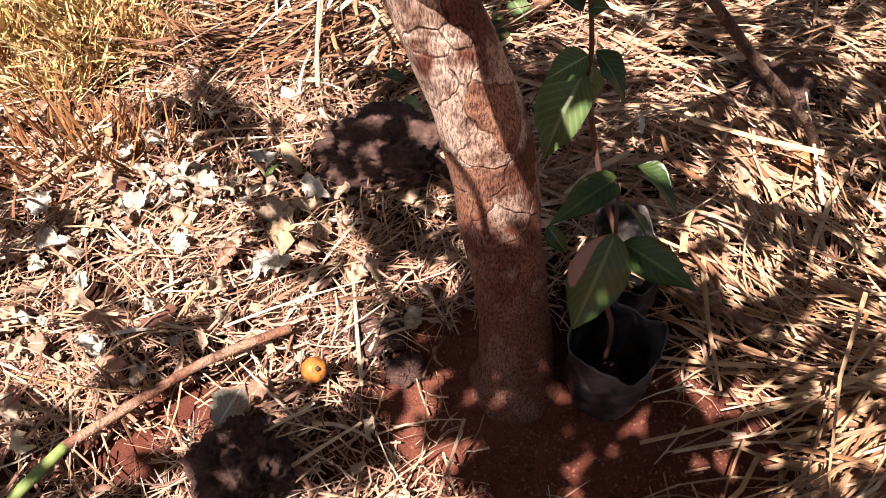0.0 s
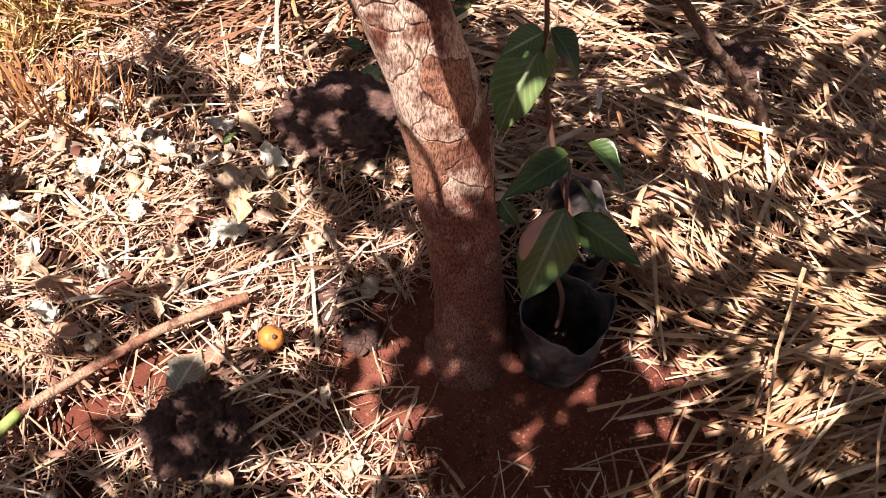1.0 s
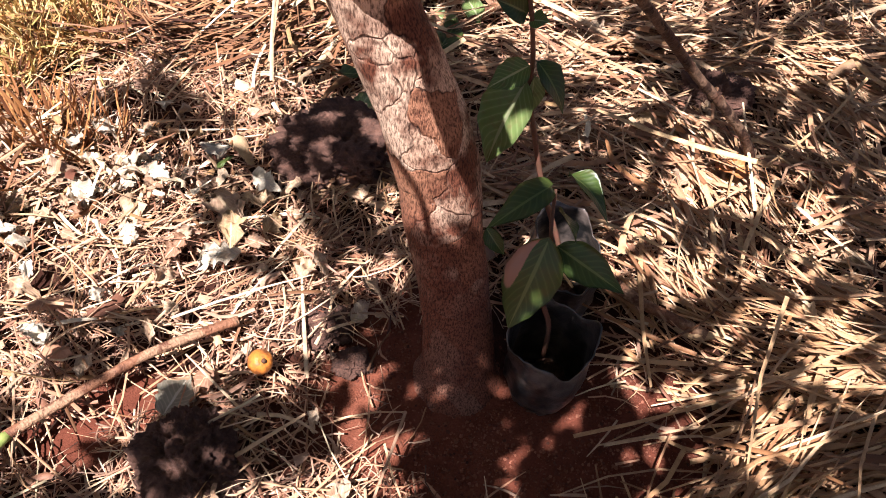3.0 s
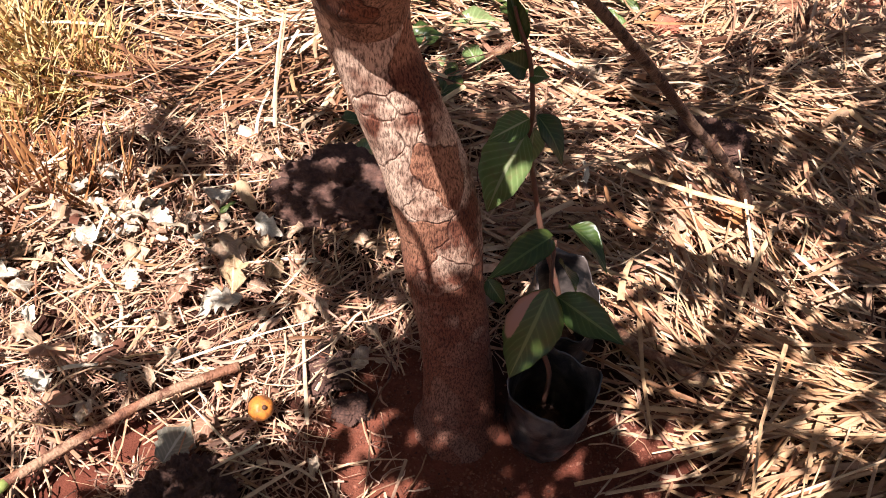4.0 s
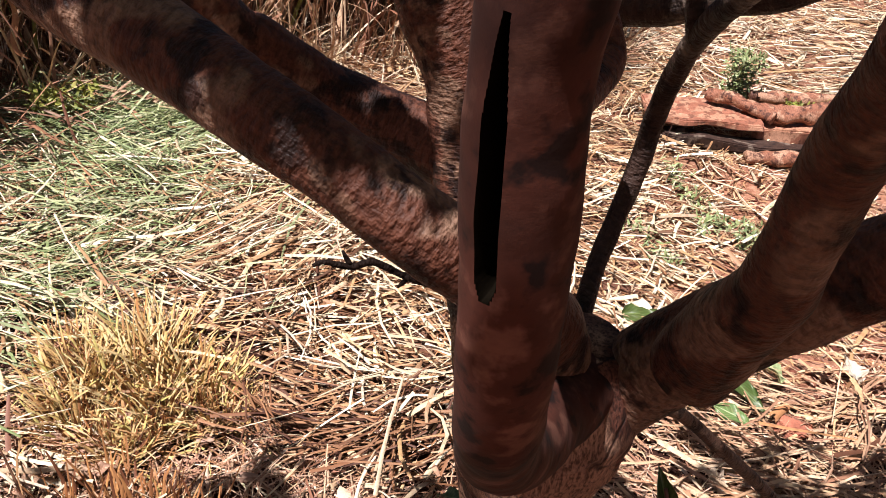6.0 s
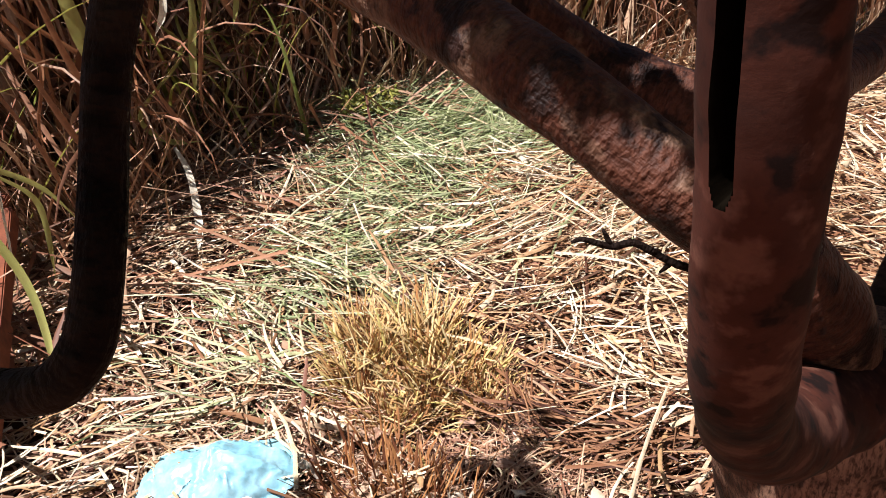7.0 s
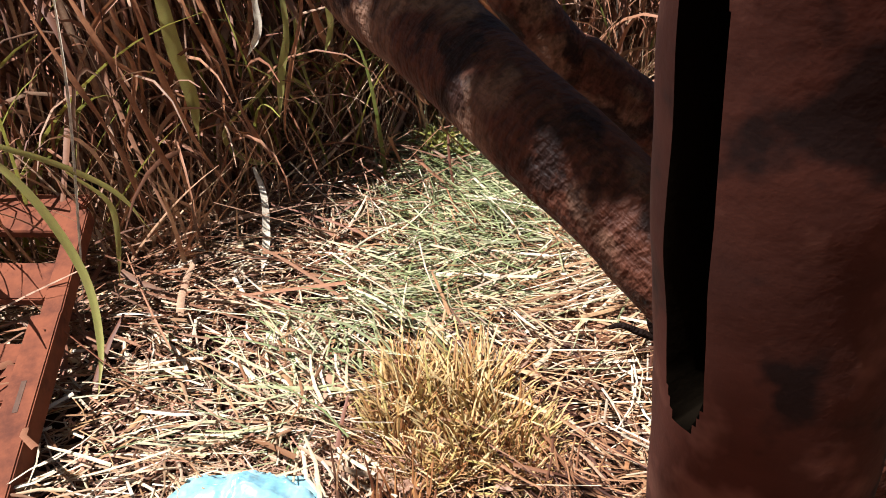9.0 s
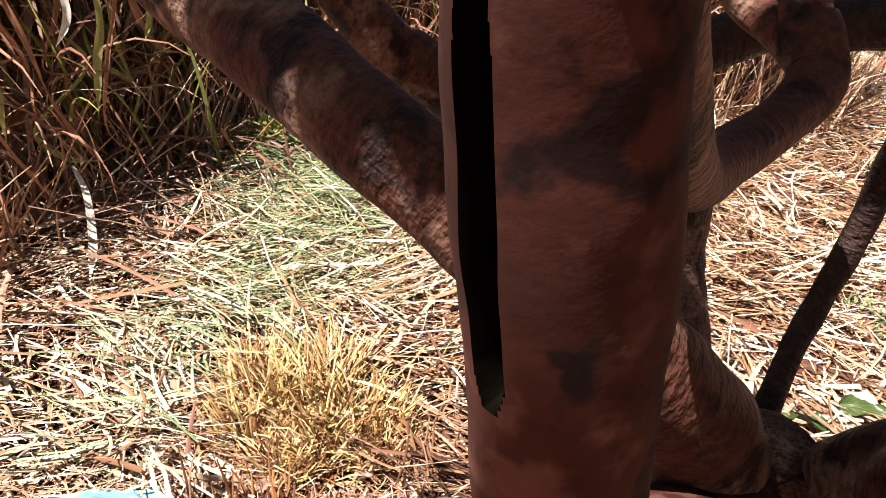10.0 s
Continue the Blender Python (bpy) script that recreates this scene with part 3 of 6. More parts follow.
def pile(x, y):
    """How the mulch is heaped: about -1 in its hollows, 1 on its ridges."""
    return 0.6 * np.sin(12.7 * x + 5.3 * y + 1.0) * np.sin(10.9 * y - 6.1 * x + 0.5) + 0.6 * np.sin(23.3 * x - 17.9 * y + 2.0) * np.sin(19.1 * x + 21.7 * y) + 0.35 * np.sin(41.0 * x + 13.0 * y) * np.sin(37.0 * y - 19.0 * x)


def lay(name, n, box, keep, lengths, widths, heading, spread, mat, top, label, tilt=0.10, bend=0.10, arch=0.35, low=0.0):
    n = int(n * 0.72)
    p = scatter(n, *box, lambda x, y: keep(x, y) * standing(x, y) * clip01(0.62 + 0.55 * pile(x, y)))
    length = RNG.uniform(*lengths, n) * RNG.uniform(0.6, 1.0, n)
    swath = 0.55 * np.sin(3.1 * p[:, 0] + 1.7 * p[:, 1]) + 0.45 * np.sin(-2.3 * p[:, 0] + 4.6 * p[:, 1] + 1.0) + 0.35 * np.sin(7.0 * p[:, 0] - 6.0 * p[:, 1])
    h = heading + swath + RNG.normal(0, spread, n) + math.pi * (RNG.random(n) < 0.5)
    rise = RNG.normal(0, tilt, n)
    z = ground_z(p[:, 0], p[:, 1]) + low + min(top, 0.06) * 0.6 * np.maximum(pile(p[:, 0], p[:, 1]), -0.4) + RNG.random(n) ** 1.2 * top + np.abs(np.sin(rise)) * length * 0.45
    at = np.stack([p[:, 0] - np.cos(h) * length / 2, p[:, 1] - np.sin(h) * length / 2, z - np.sin(rise) * length / 2], -1)
    at[:, 2] = np.maximum(at[:, 2], ground_z(at[:, 0], at[:, 1]) + 0.002)
    ob = ribbons(name, at, length, RNG.uniform(*widths, n) * (1 + 1.2 * RNG.random(n) ** 2), h, rise, mat, bend, 0.02, arch)
    return tagged(ob, label, "straw", kind="stuff")


def near_left(x, y):
    return clip01((0.62 - x) * 4) * clip01((1.9 - y) * 3) * (1 - soil_gap(x, y)) * (1 - 0.8 * left_far(x, y))


lay("brown_litter", 17000, (-1.25, 0.62, 0.30, 1.95), near_left, (0.02, 0.12), (0.001, 0.0034), 0.3, 1.3, STRAW_BROWN, 0.034, "short brown straw litter on red earth", 0.25, 0.55, 0.7)
lay("tan_litter", 4600, (-1.35, 0.62, 0.30, 1.95), near_left, (0.05, 0.26), (0.0012, 0.004), 0.5, 0.9, STRAW_RED, 0.048, "loose reddish tan straw over the leaf litter", 0.16, 0.35, 0.6)
lay("pale_litter", 850, (-1.35, 0.35, 0.35, 1.9), lambda x, y: near_left(x, y) * clip01(0.35 - x), (0.06, 0.30), (0.0015, 0.005), 0.6, 0.9, STRAW_PALE, 0.052, "bleached straw lying over the leaf litter", 0.16, 0.35, 0.6)


def right_side(x, y):
    return clip01((x - 0.42 + 0.10 * np.sin(y * 7)) * 5) * clip01((2.25 - y) * 3) * (1 - 0.9 * soil_gap(x, y)) * (1 - 0.75 * red_yard(x, y))


lay("straw_mulch", 4600, (0.35, 2.3, 0.15, 2.3), lambda x, y: right_side(x, y) * clip01((1.02 - y) * 5), (0.12, 0.46), (0.0024, 0.0066), -0.1, 0.28, STRAW_GOLD, 0.075, "thick tan straw mulch lying in swaths", 0.13, 0.25, 0.5)
lay("loose_straw", 5200, (0.35, 2.3, 0.85, 2.3), lambda x, y: right_side(x, y) * clip01((y - 0.9) * 5), (0.05, 0.30), (0.002, 0.0068), 0.15, 0.65, STRAW_RED, 0.060, "loose reddish straw strewn in all directions", 0.17, 0.3, 0.5)
lay("pale_straw", 1300, (0.40, 2.3, 0.15, 2.2), right_side, (0.10, 0.42), (0.003, 0.0085), 0.05, 0.45, STRAW_TAN, 0.085, "long bleached straw on top of the mulch", 0.10, 0.25, 0.5)
lay("broken_straw", 5000, (0.10, 2.0, 0.45, 2.1), lambda x, y: clip01((x - 0.2) * 3) * (1 - 0.9 * soil_gap(x, y)) * (1 - 0.6 * red_yard(x, y)), (0.02, 0.12), (0.0014, 0.0045), 0.3, 1.2, STRAW_BROWN, 0.030, "broken brown straw under the mulch", 0.16, 0.2)
lay("back_straw", 4600, (-0.3, 1.6, 0.95, 2.3), lambda x, y: clip01((y - 1.0) * 4) * clip01((x + 0.2) * 3) * (1 - 0.7 * red_yard(x, y)), (0.05, 0.26), (0.0025, 0.008), 0.05, 0.5, STRAW_RED, 0.045, "reddish straw behind the tree", 0.14, 0.18)

def fresh_patch(x, y):
    return clip01(1.3 * bump_at(x, y, -2.15, 3.0, 0.42, 0.26) + bump_at(x, y, -1.85, 3.35, 0.45, 0.3) + 0.5 * bump_at(x, y, -1.75, 2.55, 0.30, 0.22) + 0.25 * bump_at(x, y, -1.5, 2.0, 0.2, 0.3))


def tuft_gap(x, y):
    return 1 - 0.95 * clip01(1.6 * bump_at(x, y, -0.93, 1.60, 0.27, 0.22))


# Low layer in dark blades, standing for the shade between the straws above
lay("shade_underlay", 9000, (-3.0, 0.6, 0.5, 5.3), lambda x, y: left_far(x, y) * tuft_gap(x, y), (0.06, 0.25), (0.003, 0.009), 0.10, 0.9, STRAW_DARK, 0.040, "straw under the mulch, darkened for the shade in its gaps", 0.15, 0.25, 0.5)
lay("bright_straw", 6200, (-3.0, 0.6, 0.5, 5.3), lambda x, y: left_far(x, y) * tuft_gap(x, y) * (1 - 0.65 * fresh_patch(x, y)) * clip01(1.6 - 0.26 * y), (0.10, 0.44), (0.0024, 0.0080), 0.10, 0.60, STRAW_PALE, 0.090, "sun-bleached straw mulch in open sun", 0.24, 0.38, 0.6)
lay("gold_straw", 5200, (-3.0, 0.6, 0.9, 5.3), lambda x, y: left_far(x, y) * tuft_gap(x, y) * (1 - 0.65 * fresh_patch(x, y)), (0.12, 0.46), (0.0028, 0.008), 0.06, 0.6, STRAW_TAN, 0.055, "golden straw mulch in open sun", 0.14, 0.25, 0.5)
lay("side_straw", 4400, (-2.7, -0.75, 0.2, 2.0), lambda x, y: clip01((-0.75 - x) * 4) * (1 - 0.8 * left_far(x, y)) * tuft_gap(x, y), (0.08, 0.32), (0.003, 0.0085), 0.5, 0.7, STRAW_PALE, 0.080, "pale straw heaped beside the steel frame", 0.16, 0.28, 0.5)
lay("side_litter", 7000, (-2.9, -0.75, 0.2, 2.2), lambda x, y: clip01((-0.75 - x) * 4), (0.05, 0.2), (0.002, 0.006), 0.5, 1.2, STRAW_BROWN, 0.040, "brown straw litter beside the steel frame", 0.15, 0.18)
lay("reed_litter", 1100, (-3.0, -1.5, 0.7, 4.0), lambda x, y: clip01((-1.6 - x) * 2), (0.25, 0.7), (0.005, 0.014), 0.9, 0.7, TALL_DRY, 0.13, "fallen reddish reeds at the edge of the tall grass", 0.25, 0.15)


def green_patch(x, y):
    g = 0.6 * bump_at(x, y, -1.70, 2.45, 0.34, 0.32) + 0.7 * bump_at(x, y, -1.42, 1.95, 0.22, 0.36) + bump_at(x, y, -2.05, 3.05, 0.5, 0.30) + bump_at(x, y, -1.75, 3.3, 0.5, 0.35) + 0.3 * bump_at(x, y, -1.45, 1.35, 0.25, 0.3) + 0.12 * bump_at(x, y, -0.9, 2.6, 0.7, 0.4)
    return clip01(g)


lay("brown_swath", 520, (-0.85, 0.05, 1.4, 1.85), lambda x, y: bump_at(x, y, -0.42, 1.62, 0.24, 0.085), (0.12, 0.34), (0.002, 0.006), -0.35, 0.45, STRAW_DARK, 0.075, "swath of brown straw beside the yellow grass clump", 0.12, 0.3, 0.5)
lay("yard_edge_straw", 1200, (-0.2, 1.3, 1.9, 4.6), lambda x, y: clip01((y - 2.0) * 3) * (1 - left_far(x, y)) * (1 - 0.9 * red_yard(x, y)) * clip01(1.1 - 0.9 * x), (0.05, 0.28), (0.003, 0.010), 0.1, 0.9, STRAW_PALE, 0.035, "loose pale straw thinning out towards the yard", 0.14, 0.25, 0.5)
lay("yard_edge_chips", 5000, (-0.2, 1.3, 1.9, 4.6), lambda x, y: clip01((y - 2.0) * 3) * (1 - left_far(x, y)), (0.02, 0.12), (0.002, 0.006), 0.1, 1.2, STRAW_TAN, 0.018, "short straw chips at the edge of the yard", 0.14, 0.2)
lay("leaf_shreds", 70, (-1.3, 0.5, 0.35, 1.8), near_left, (0.03, 0.11), (0.007, 0.020), 0.5, 1.3, STRAW_PALE, 0.055, "torn dry leaves curled among the litter", 0.30, 0.5, 0.9)
lay("leaf_shreds", 160, (-1.3, 0.6, 0.35, 1.9), near_left, (0.03, 0.12), (0.006, 0.018), 0.5, 1.3, STRAW_BROWN, 0.055, "torn brown leaves curled among the litter", 0.30, 0.5, 0.9)
lay("leaf_shreds", 330, (-2.8, 0.4, 0.8, 4.5), lambda x, y: left_far(x, y), (0.04, 0.14), (0.008, 0.024), 0.5, 1.3, STRAW_PALE, 0.070, "torn pale leaves curled on the straw", 0.30, 0.5, 0.9)
lay("leaf_shreds", 400, (0.4, 2.2, 0.4, 2.2), right_side, (0.04, 0.14), (0.007, 0.018), 0.5, 1.2, STRAW_TAN, 0.065, "torn tan leaves curled on the straw", 0.30, 0.5, 0.9)
lay("white_shreds", 150, (-0.95, -0.1, 0.7, 1.45), lambda x, y: bump_at(x, y, -0.50, 1.04, 0.16, 0.18) + 0.8 * bump_at(x, y, -0.66, 1.2, 0.14, 0.14) + 0.8 * bump_at(x, y, -0.25, 1.42, 0.12, 0.10), (0.025, 0.09), (0.003, 0.008), 0.5, 1.3, STRAW_PALE, 0.070, "bleached shreds of leaf in the patches of sun", 0.35, 0.5, 0.9)
lay("fresh_green_grass", 4400, (-3.1, -0.9, 1.4, 4.4), fresh_patch, (0.12, 0.42), (0.0022, 0.006), 0.9, 0.45, GRASS_FRESH, 0.10, "fresh green grass cut and left on the straw", 0.22, 0.3)
lay("cut_green_grass", 3300, (-3.1, -0.5, 1.0, 4.4), green_patch, (0.14, 0.48), (0.0026, 0.0072), 0.9, 0.45, HAY_GREEN, 0.085, "freshly cut green grass drying on the straw", 0.18, 0.3)

lay("yard_chips", 15000, (0.3, 3.6, 2.0, 7.0), red_yard, (0.015, 0.10), (0.0015, 0.006), 0.2, 1.3, STRAW_BROWN, 0.010, "chips of straw trodden into the red yard", 0.12, 0.15)
lay("yard_straw", 7000, (0.0, 3.6, 2.0, 7.5), lambda x, y: 0.35 * red_yard(x, y) + clip01((y - 4.3) * 2), (0.06, 0.28), (0.003, 0.010), 0.2, 0.9, STRAW_PALE, 0.020, "loose straw strewn over the yard", 0.10, 0.14)
lay("far_straw", 6000, (-0.6, 4.0, 4.2, 9.0), lambda x, y: clip01((y - 4.2) * 1.5), (0.12, 0.45), (0.004, 0.014), 0.1, 0.7, STRAW_PALE, 0.05, "straw covering the far end of the yard", 0.10, 0.14)


lay("outer_straw", 7000, (-4.5, 5.0, -3.0, 3.2), lambda x, y: clip01(0.35 + 0.9 * np.sin(1.1 * x + 0.7 * y) * np.sin(0.9 * y - 0.6 * x + 1.0) + 0.4 * np.sin(3.1 * x) * np.sin(2.7 * y)) * (1 - clip01((x + 3.0) * 4) * clip01((2.0 - x) * 4) * clip01((y + 0.05) * 6)),
    (0.12, 0.5), (0.004, 0.012), 0.2, 0.7, STRAW_TAN, 0.045, "straw mulch strewn on the ground round the tree", 0.14, 0.25, 0.5)


# ---- standing grass ----
def clump(name, n, cx, cy, rx, ry, heights, widths, lean, mat, droop, label, category="grass"):
    r, a = np.sqrt(RNG.random(n)), RNG.uniform(0, 2 * math.pi, n)
    x, y = cx + rx * r * np.cos(a), cy + ry * r * np.sin(a)
    at = np.stack([x, y, ground_z(x, y) - 0.004], -1)
    h = a + RNG.normal(0, 1.1, n)
    rise = math.pi / 2 - lean * r - np.abs(RNG.normal(0, 0.22, n))
    ob = ribbons(name, at, RNG.uniform(*heights, n), RNG.uniform(*widths, n), h, rise, mat, 0.2, droop, 0.4, 5, 0.4)
    return tagged(ob, label, category, kind="stuff")


TUFTS = [(-0.93, 1.62, 0.12, 1.0), (-1.08, 1.58, 0.10, 0.9), (-0.80, 1.66, 0.10, 0.85), (-0.98, 1.74, 0.10, 1.05), (-0.84, 1.52, 0.09, 0.75), (-1.02, 1.46, 0.09, 0.7), (-1.18, 1.68, 0.08, 0.7), (-0.70, 1.58, 0.07, 0.6), (-0.88, 1.42, 0.07, 0.55)]
for tx, ty, tr, th in TUFTS:
    clump("grass_tuft", 260, tx, ty, tr, tr * 0.85, (0.03, 0.11), (0.003, 0.008), 0.6, STALK, 0.3, "brown base of the yellow grass clump")
    clump("grass_tuft", 95, tx, ty, tr, tr * 0.85, (0.09 * th, 0.20 * th), (0.005, 0.012), 0.5, TUFT, 0.5, "sunlit clump of yellow dry grass")
    clump("grass_tuft", 45, tx, ty, tr, tr * 0.85, (0.10 * th, 0.21 * th), (0.003, 0.007), 0.55, TUFT, 0.4, "taller blades of the yellow grass clump")
    clump("grass_tuft", 60, tx, ty, tr * 1.2, tr, (0.06, 0.20), (0.003, 0.008), 1.1, TUFT, 1.5, "bent blades of the yellow grass clump")
clump("cut_stubble", 250, -0.74, 1.20, 0.15, 0.12, (0.08, 0.16), (0.005, 0.010), 0.55, STALK, 0.03, "stubble of cut brown stalks")
clump("cut_stubble", 90, -0.60, 1.24, 0.10, 0.07, (0.08, 0.16), (0.004, 0.007), 0.5, STALK, 0.03, "stubble of cut brown stalks")


def wall_line(s):
    """The foot of the tall grass, from beside the frame to behind the tree."""
    pts = np.array([(-4.0, 0.3), (-3.15, 0.95), (-2.60, 1.52), (-2.55, 1.95), (-2.70, 2.45), (-2.62, 3.1), (-2.35, 3.75), (-1.9, 4.3), (-1.0, 4.55), (-0.2, 4.75), (0.1, 5.4)])
    i = np.minimum((s * (len(pts) - 1)).astype(int), len(pts) - 2)
    t = (s * (len(pts) - 1) - i)[:, None]
    return pts[i] * (1 - t) + pts[i + 1] * t


def tall_grass(name, n, depth, heights, widths, mat, droop, label, lean=0.3, root=0.0, lift=-0.01, hang=False):
    s = RNG.random(n)
    p = wall_line(s)
    back = RNG.random(n) ** 1.2 * depth + root
    away = np.array([-0.85, 0.5])
    p = p + back[:, None] * away + RNG.normal(0, 0.05, (n, 2))
    at = np.stack([p[:, 0], p[:, 1], np.zeros(n) + lift], -1)
    h = RNG.normal(-0.5, 1.2, n)
    rise = math.pi / 2 - np.abs(RNG.normal(0, lean, n))
    if hang:
        rise = -0.75 - np.abs(RNG.normal(0, 0.35, n))
        h = RNG.normal(-0.2, 1.0, n)
        at[:, 2] = RNG.uniform(0.6, 1.45, n)
    ob = ribbons(name, at, RNG.uniform(*heights, n), RNG.uniform(*widths, n), h, rise, mat, 0.12, droop, 0.3, 12, 0.15, 1.2)
    return tagged(ob, label, "grass", kind="stuff")


tall_grass("tall_dry_grass", 300, 1.3, (0.7, 1.5), (0.006, 0.020), TALL_DRY, 0.9, "wall of tall dry reddish grass", root=0.05)
tall_grass("deep_grass", 2600, 1.6, (0.9, 1.7), (0.010, 0.026), TALL_DRY, 0.7, "dense dry grass deep inside the stand", 0.35, 0.85)
tall_grass("hanging_dry_leaves", 400, 0.35, (0.35, 1.0), (0.010, 0.036), TALL_DRY, 0.3, "dry leaves hanging in the tall grass", root=0.10, hang=True)
tall_grass("drooping_dry_leaves", 330, 0.25, (0.8, 1.4), (0.012, 0.034), TALL_DRY, 2.6, "drooping dry leaves of the tall grass", 0.25, 0.06)
tall_grass("tangled_stems", 480, 0.35, (0.35, 1.0), (0.003, 0.008), TALL_DRY, 0.5, "thin reddish stems tangled at the front of the tall grass", 0.7, 0.02)
# Top layer, mostly out of view, added to keep the inside dark
tall_grass("grass_shade_canopy", 5400, 1.5, (0.4, 0.9), (0.025, 0.055), TALL_DRY, 1.6, "matted dry leaves added above the tall grass to shade it", 0.9, 0.34, 1.15)
tall_grass("tall_pale_stems", 160, 0.4, (0.5, 1.5), (0.003, 0.007), STRAW_PALE, 0.5, "pale dead stems in the tall grass", 0.4)
tall_grass("tall_green_grass", 34, 0.5, (0.8, 1.6), (0.014, 0.032), TALL_GREEN, 1.0, "green blades growing in the dry grass", 0.3, 0.03)
tall_grass("fallen_grass", 1500, 0.30, (0.3, 0.8), (0.005, 0.018), STRAW_RED, 0.4, "fallen grass at the foot of the tall grass", 1.2, -0.25)


def green_stand(n, cx, cy, r, heights, widths, lift, label):
    """Green blades leaning out of the dry grass."""
    x, y = RNG.normal(cx, r, n), RNG.normal(cy, r, n)
    at = np.stack([x, y, np.full(n, lift)], -1)
    ob = ribbons("green_blades", at, RNG.uniform(*heights, n), RNG.uniform(*widths, n), RNG.uniform(-1.6, 1.6, n), RNG.normal(1.3, 0.2, n), TALL_GREEN, 0.2, 1.0, 0.3, 12, 0.1, 1.0)
    return tagged(ob, label, "grass", kind="stuff")


green_stand(34, -2.72, 1.12, 0.15, (0.7, 1.3), (0.014, 0.032), 0.0, "green blades growing behind the steel frame")
green_stand(26, -2.62, 2.35, 0.25, (0.7, 1.3), (0.010, 0.026), 0.0, "green blades growing in the dry grass")


# ---- the tree ----
tree = empty("guava_tree", (0.22, 0.75, 0.0))
tagged(tree, "guava tree with flaking brown and grey bark, forked low", "tree")
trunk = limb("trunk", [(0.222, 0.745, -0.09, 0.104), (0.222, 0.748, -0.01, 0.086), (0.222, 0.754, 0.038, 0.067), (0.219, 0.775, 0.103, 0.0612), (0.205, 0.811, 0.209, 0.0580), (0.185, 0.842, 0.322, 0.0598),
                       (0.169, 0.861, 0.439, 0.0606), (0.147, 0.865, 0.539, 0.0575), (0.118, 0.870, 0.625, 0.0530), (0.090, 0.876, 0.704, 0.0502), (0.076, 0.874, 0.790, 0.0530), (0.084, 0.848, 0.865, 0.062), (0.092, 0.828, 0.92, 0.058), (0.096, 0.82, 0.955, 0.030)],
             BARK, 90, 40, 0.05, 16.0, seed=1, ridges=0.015)
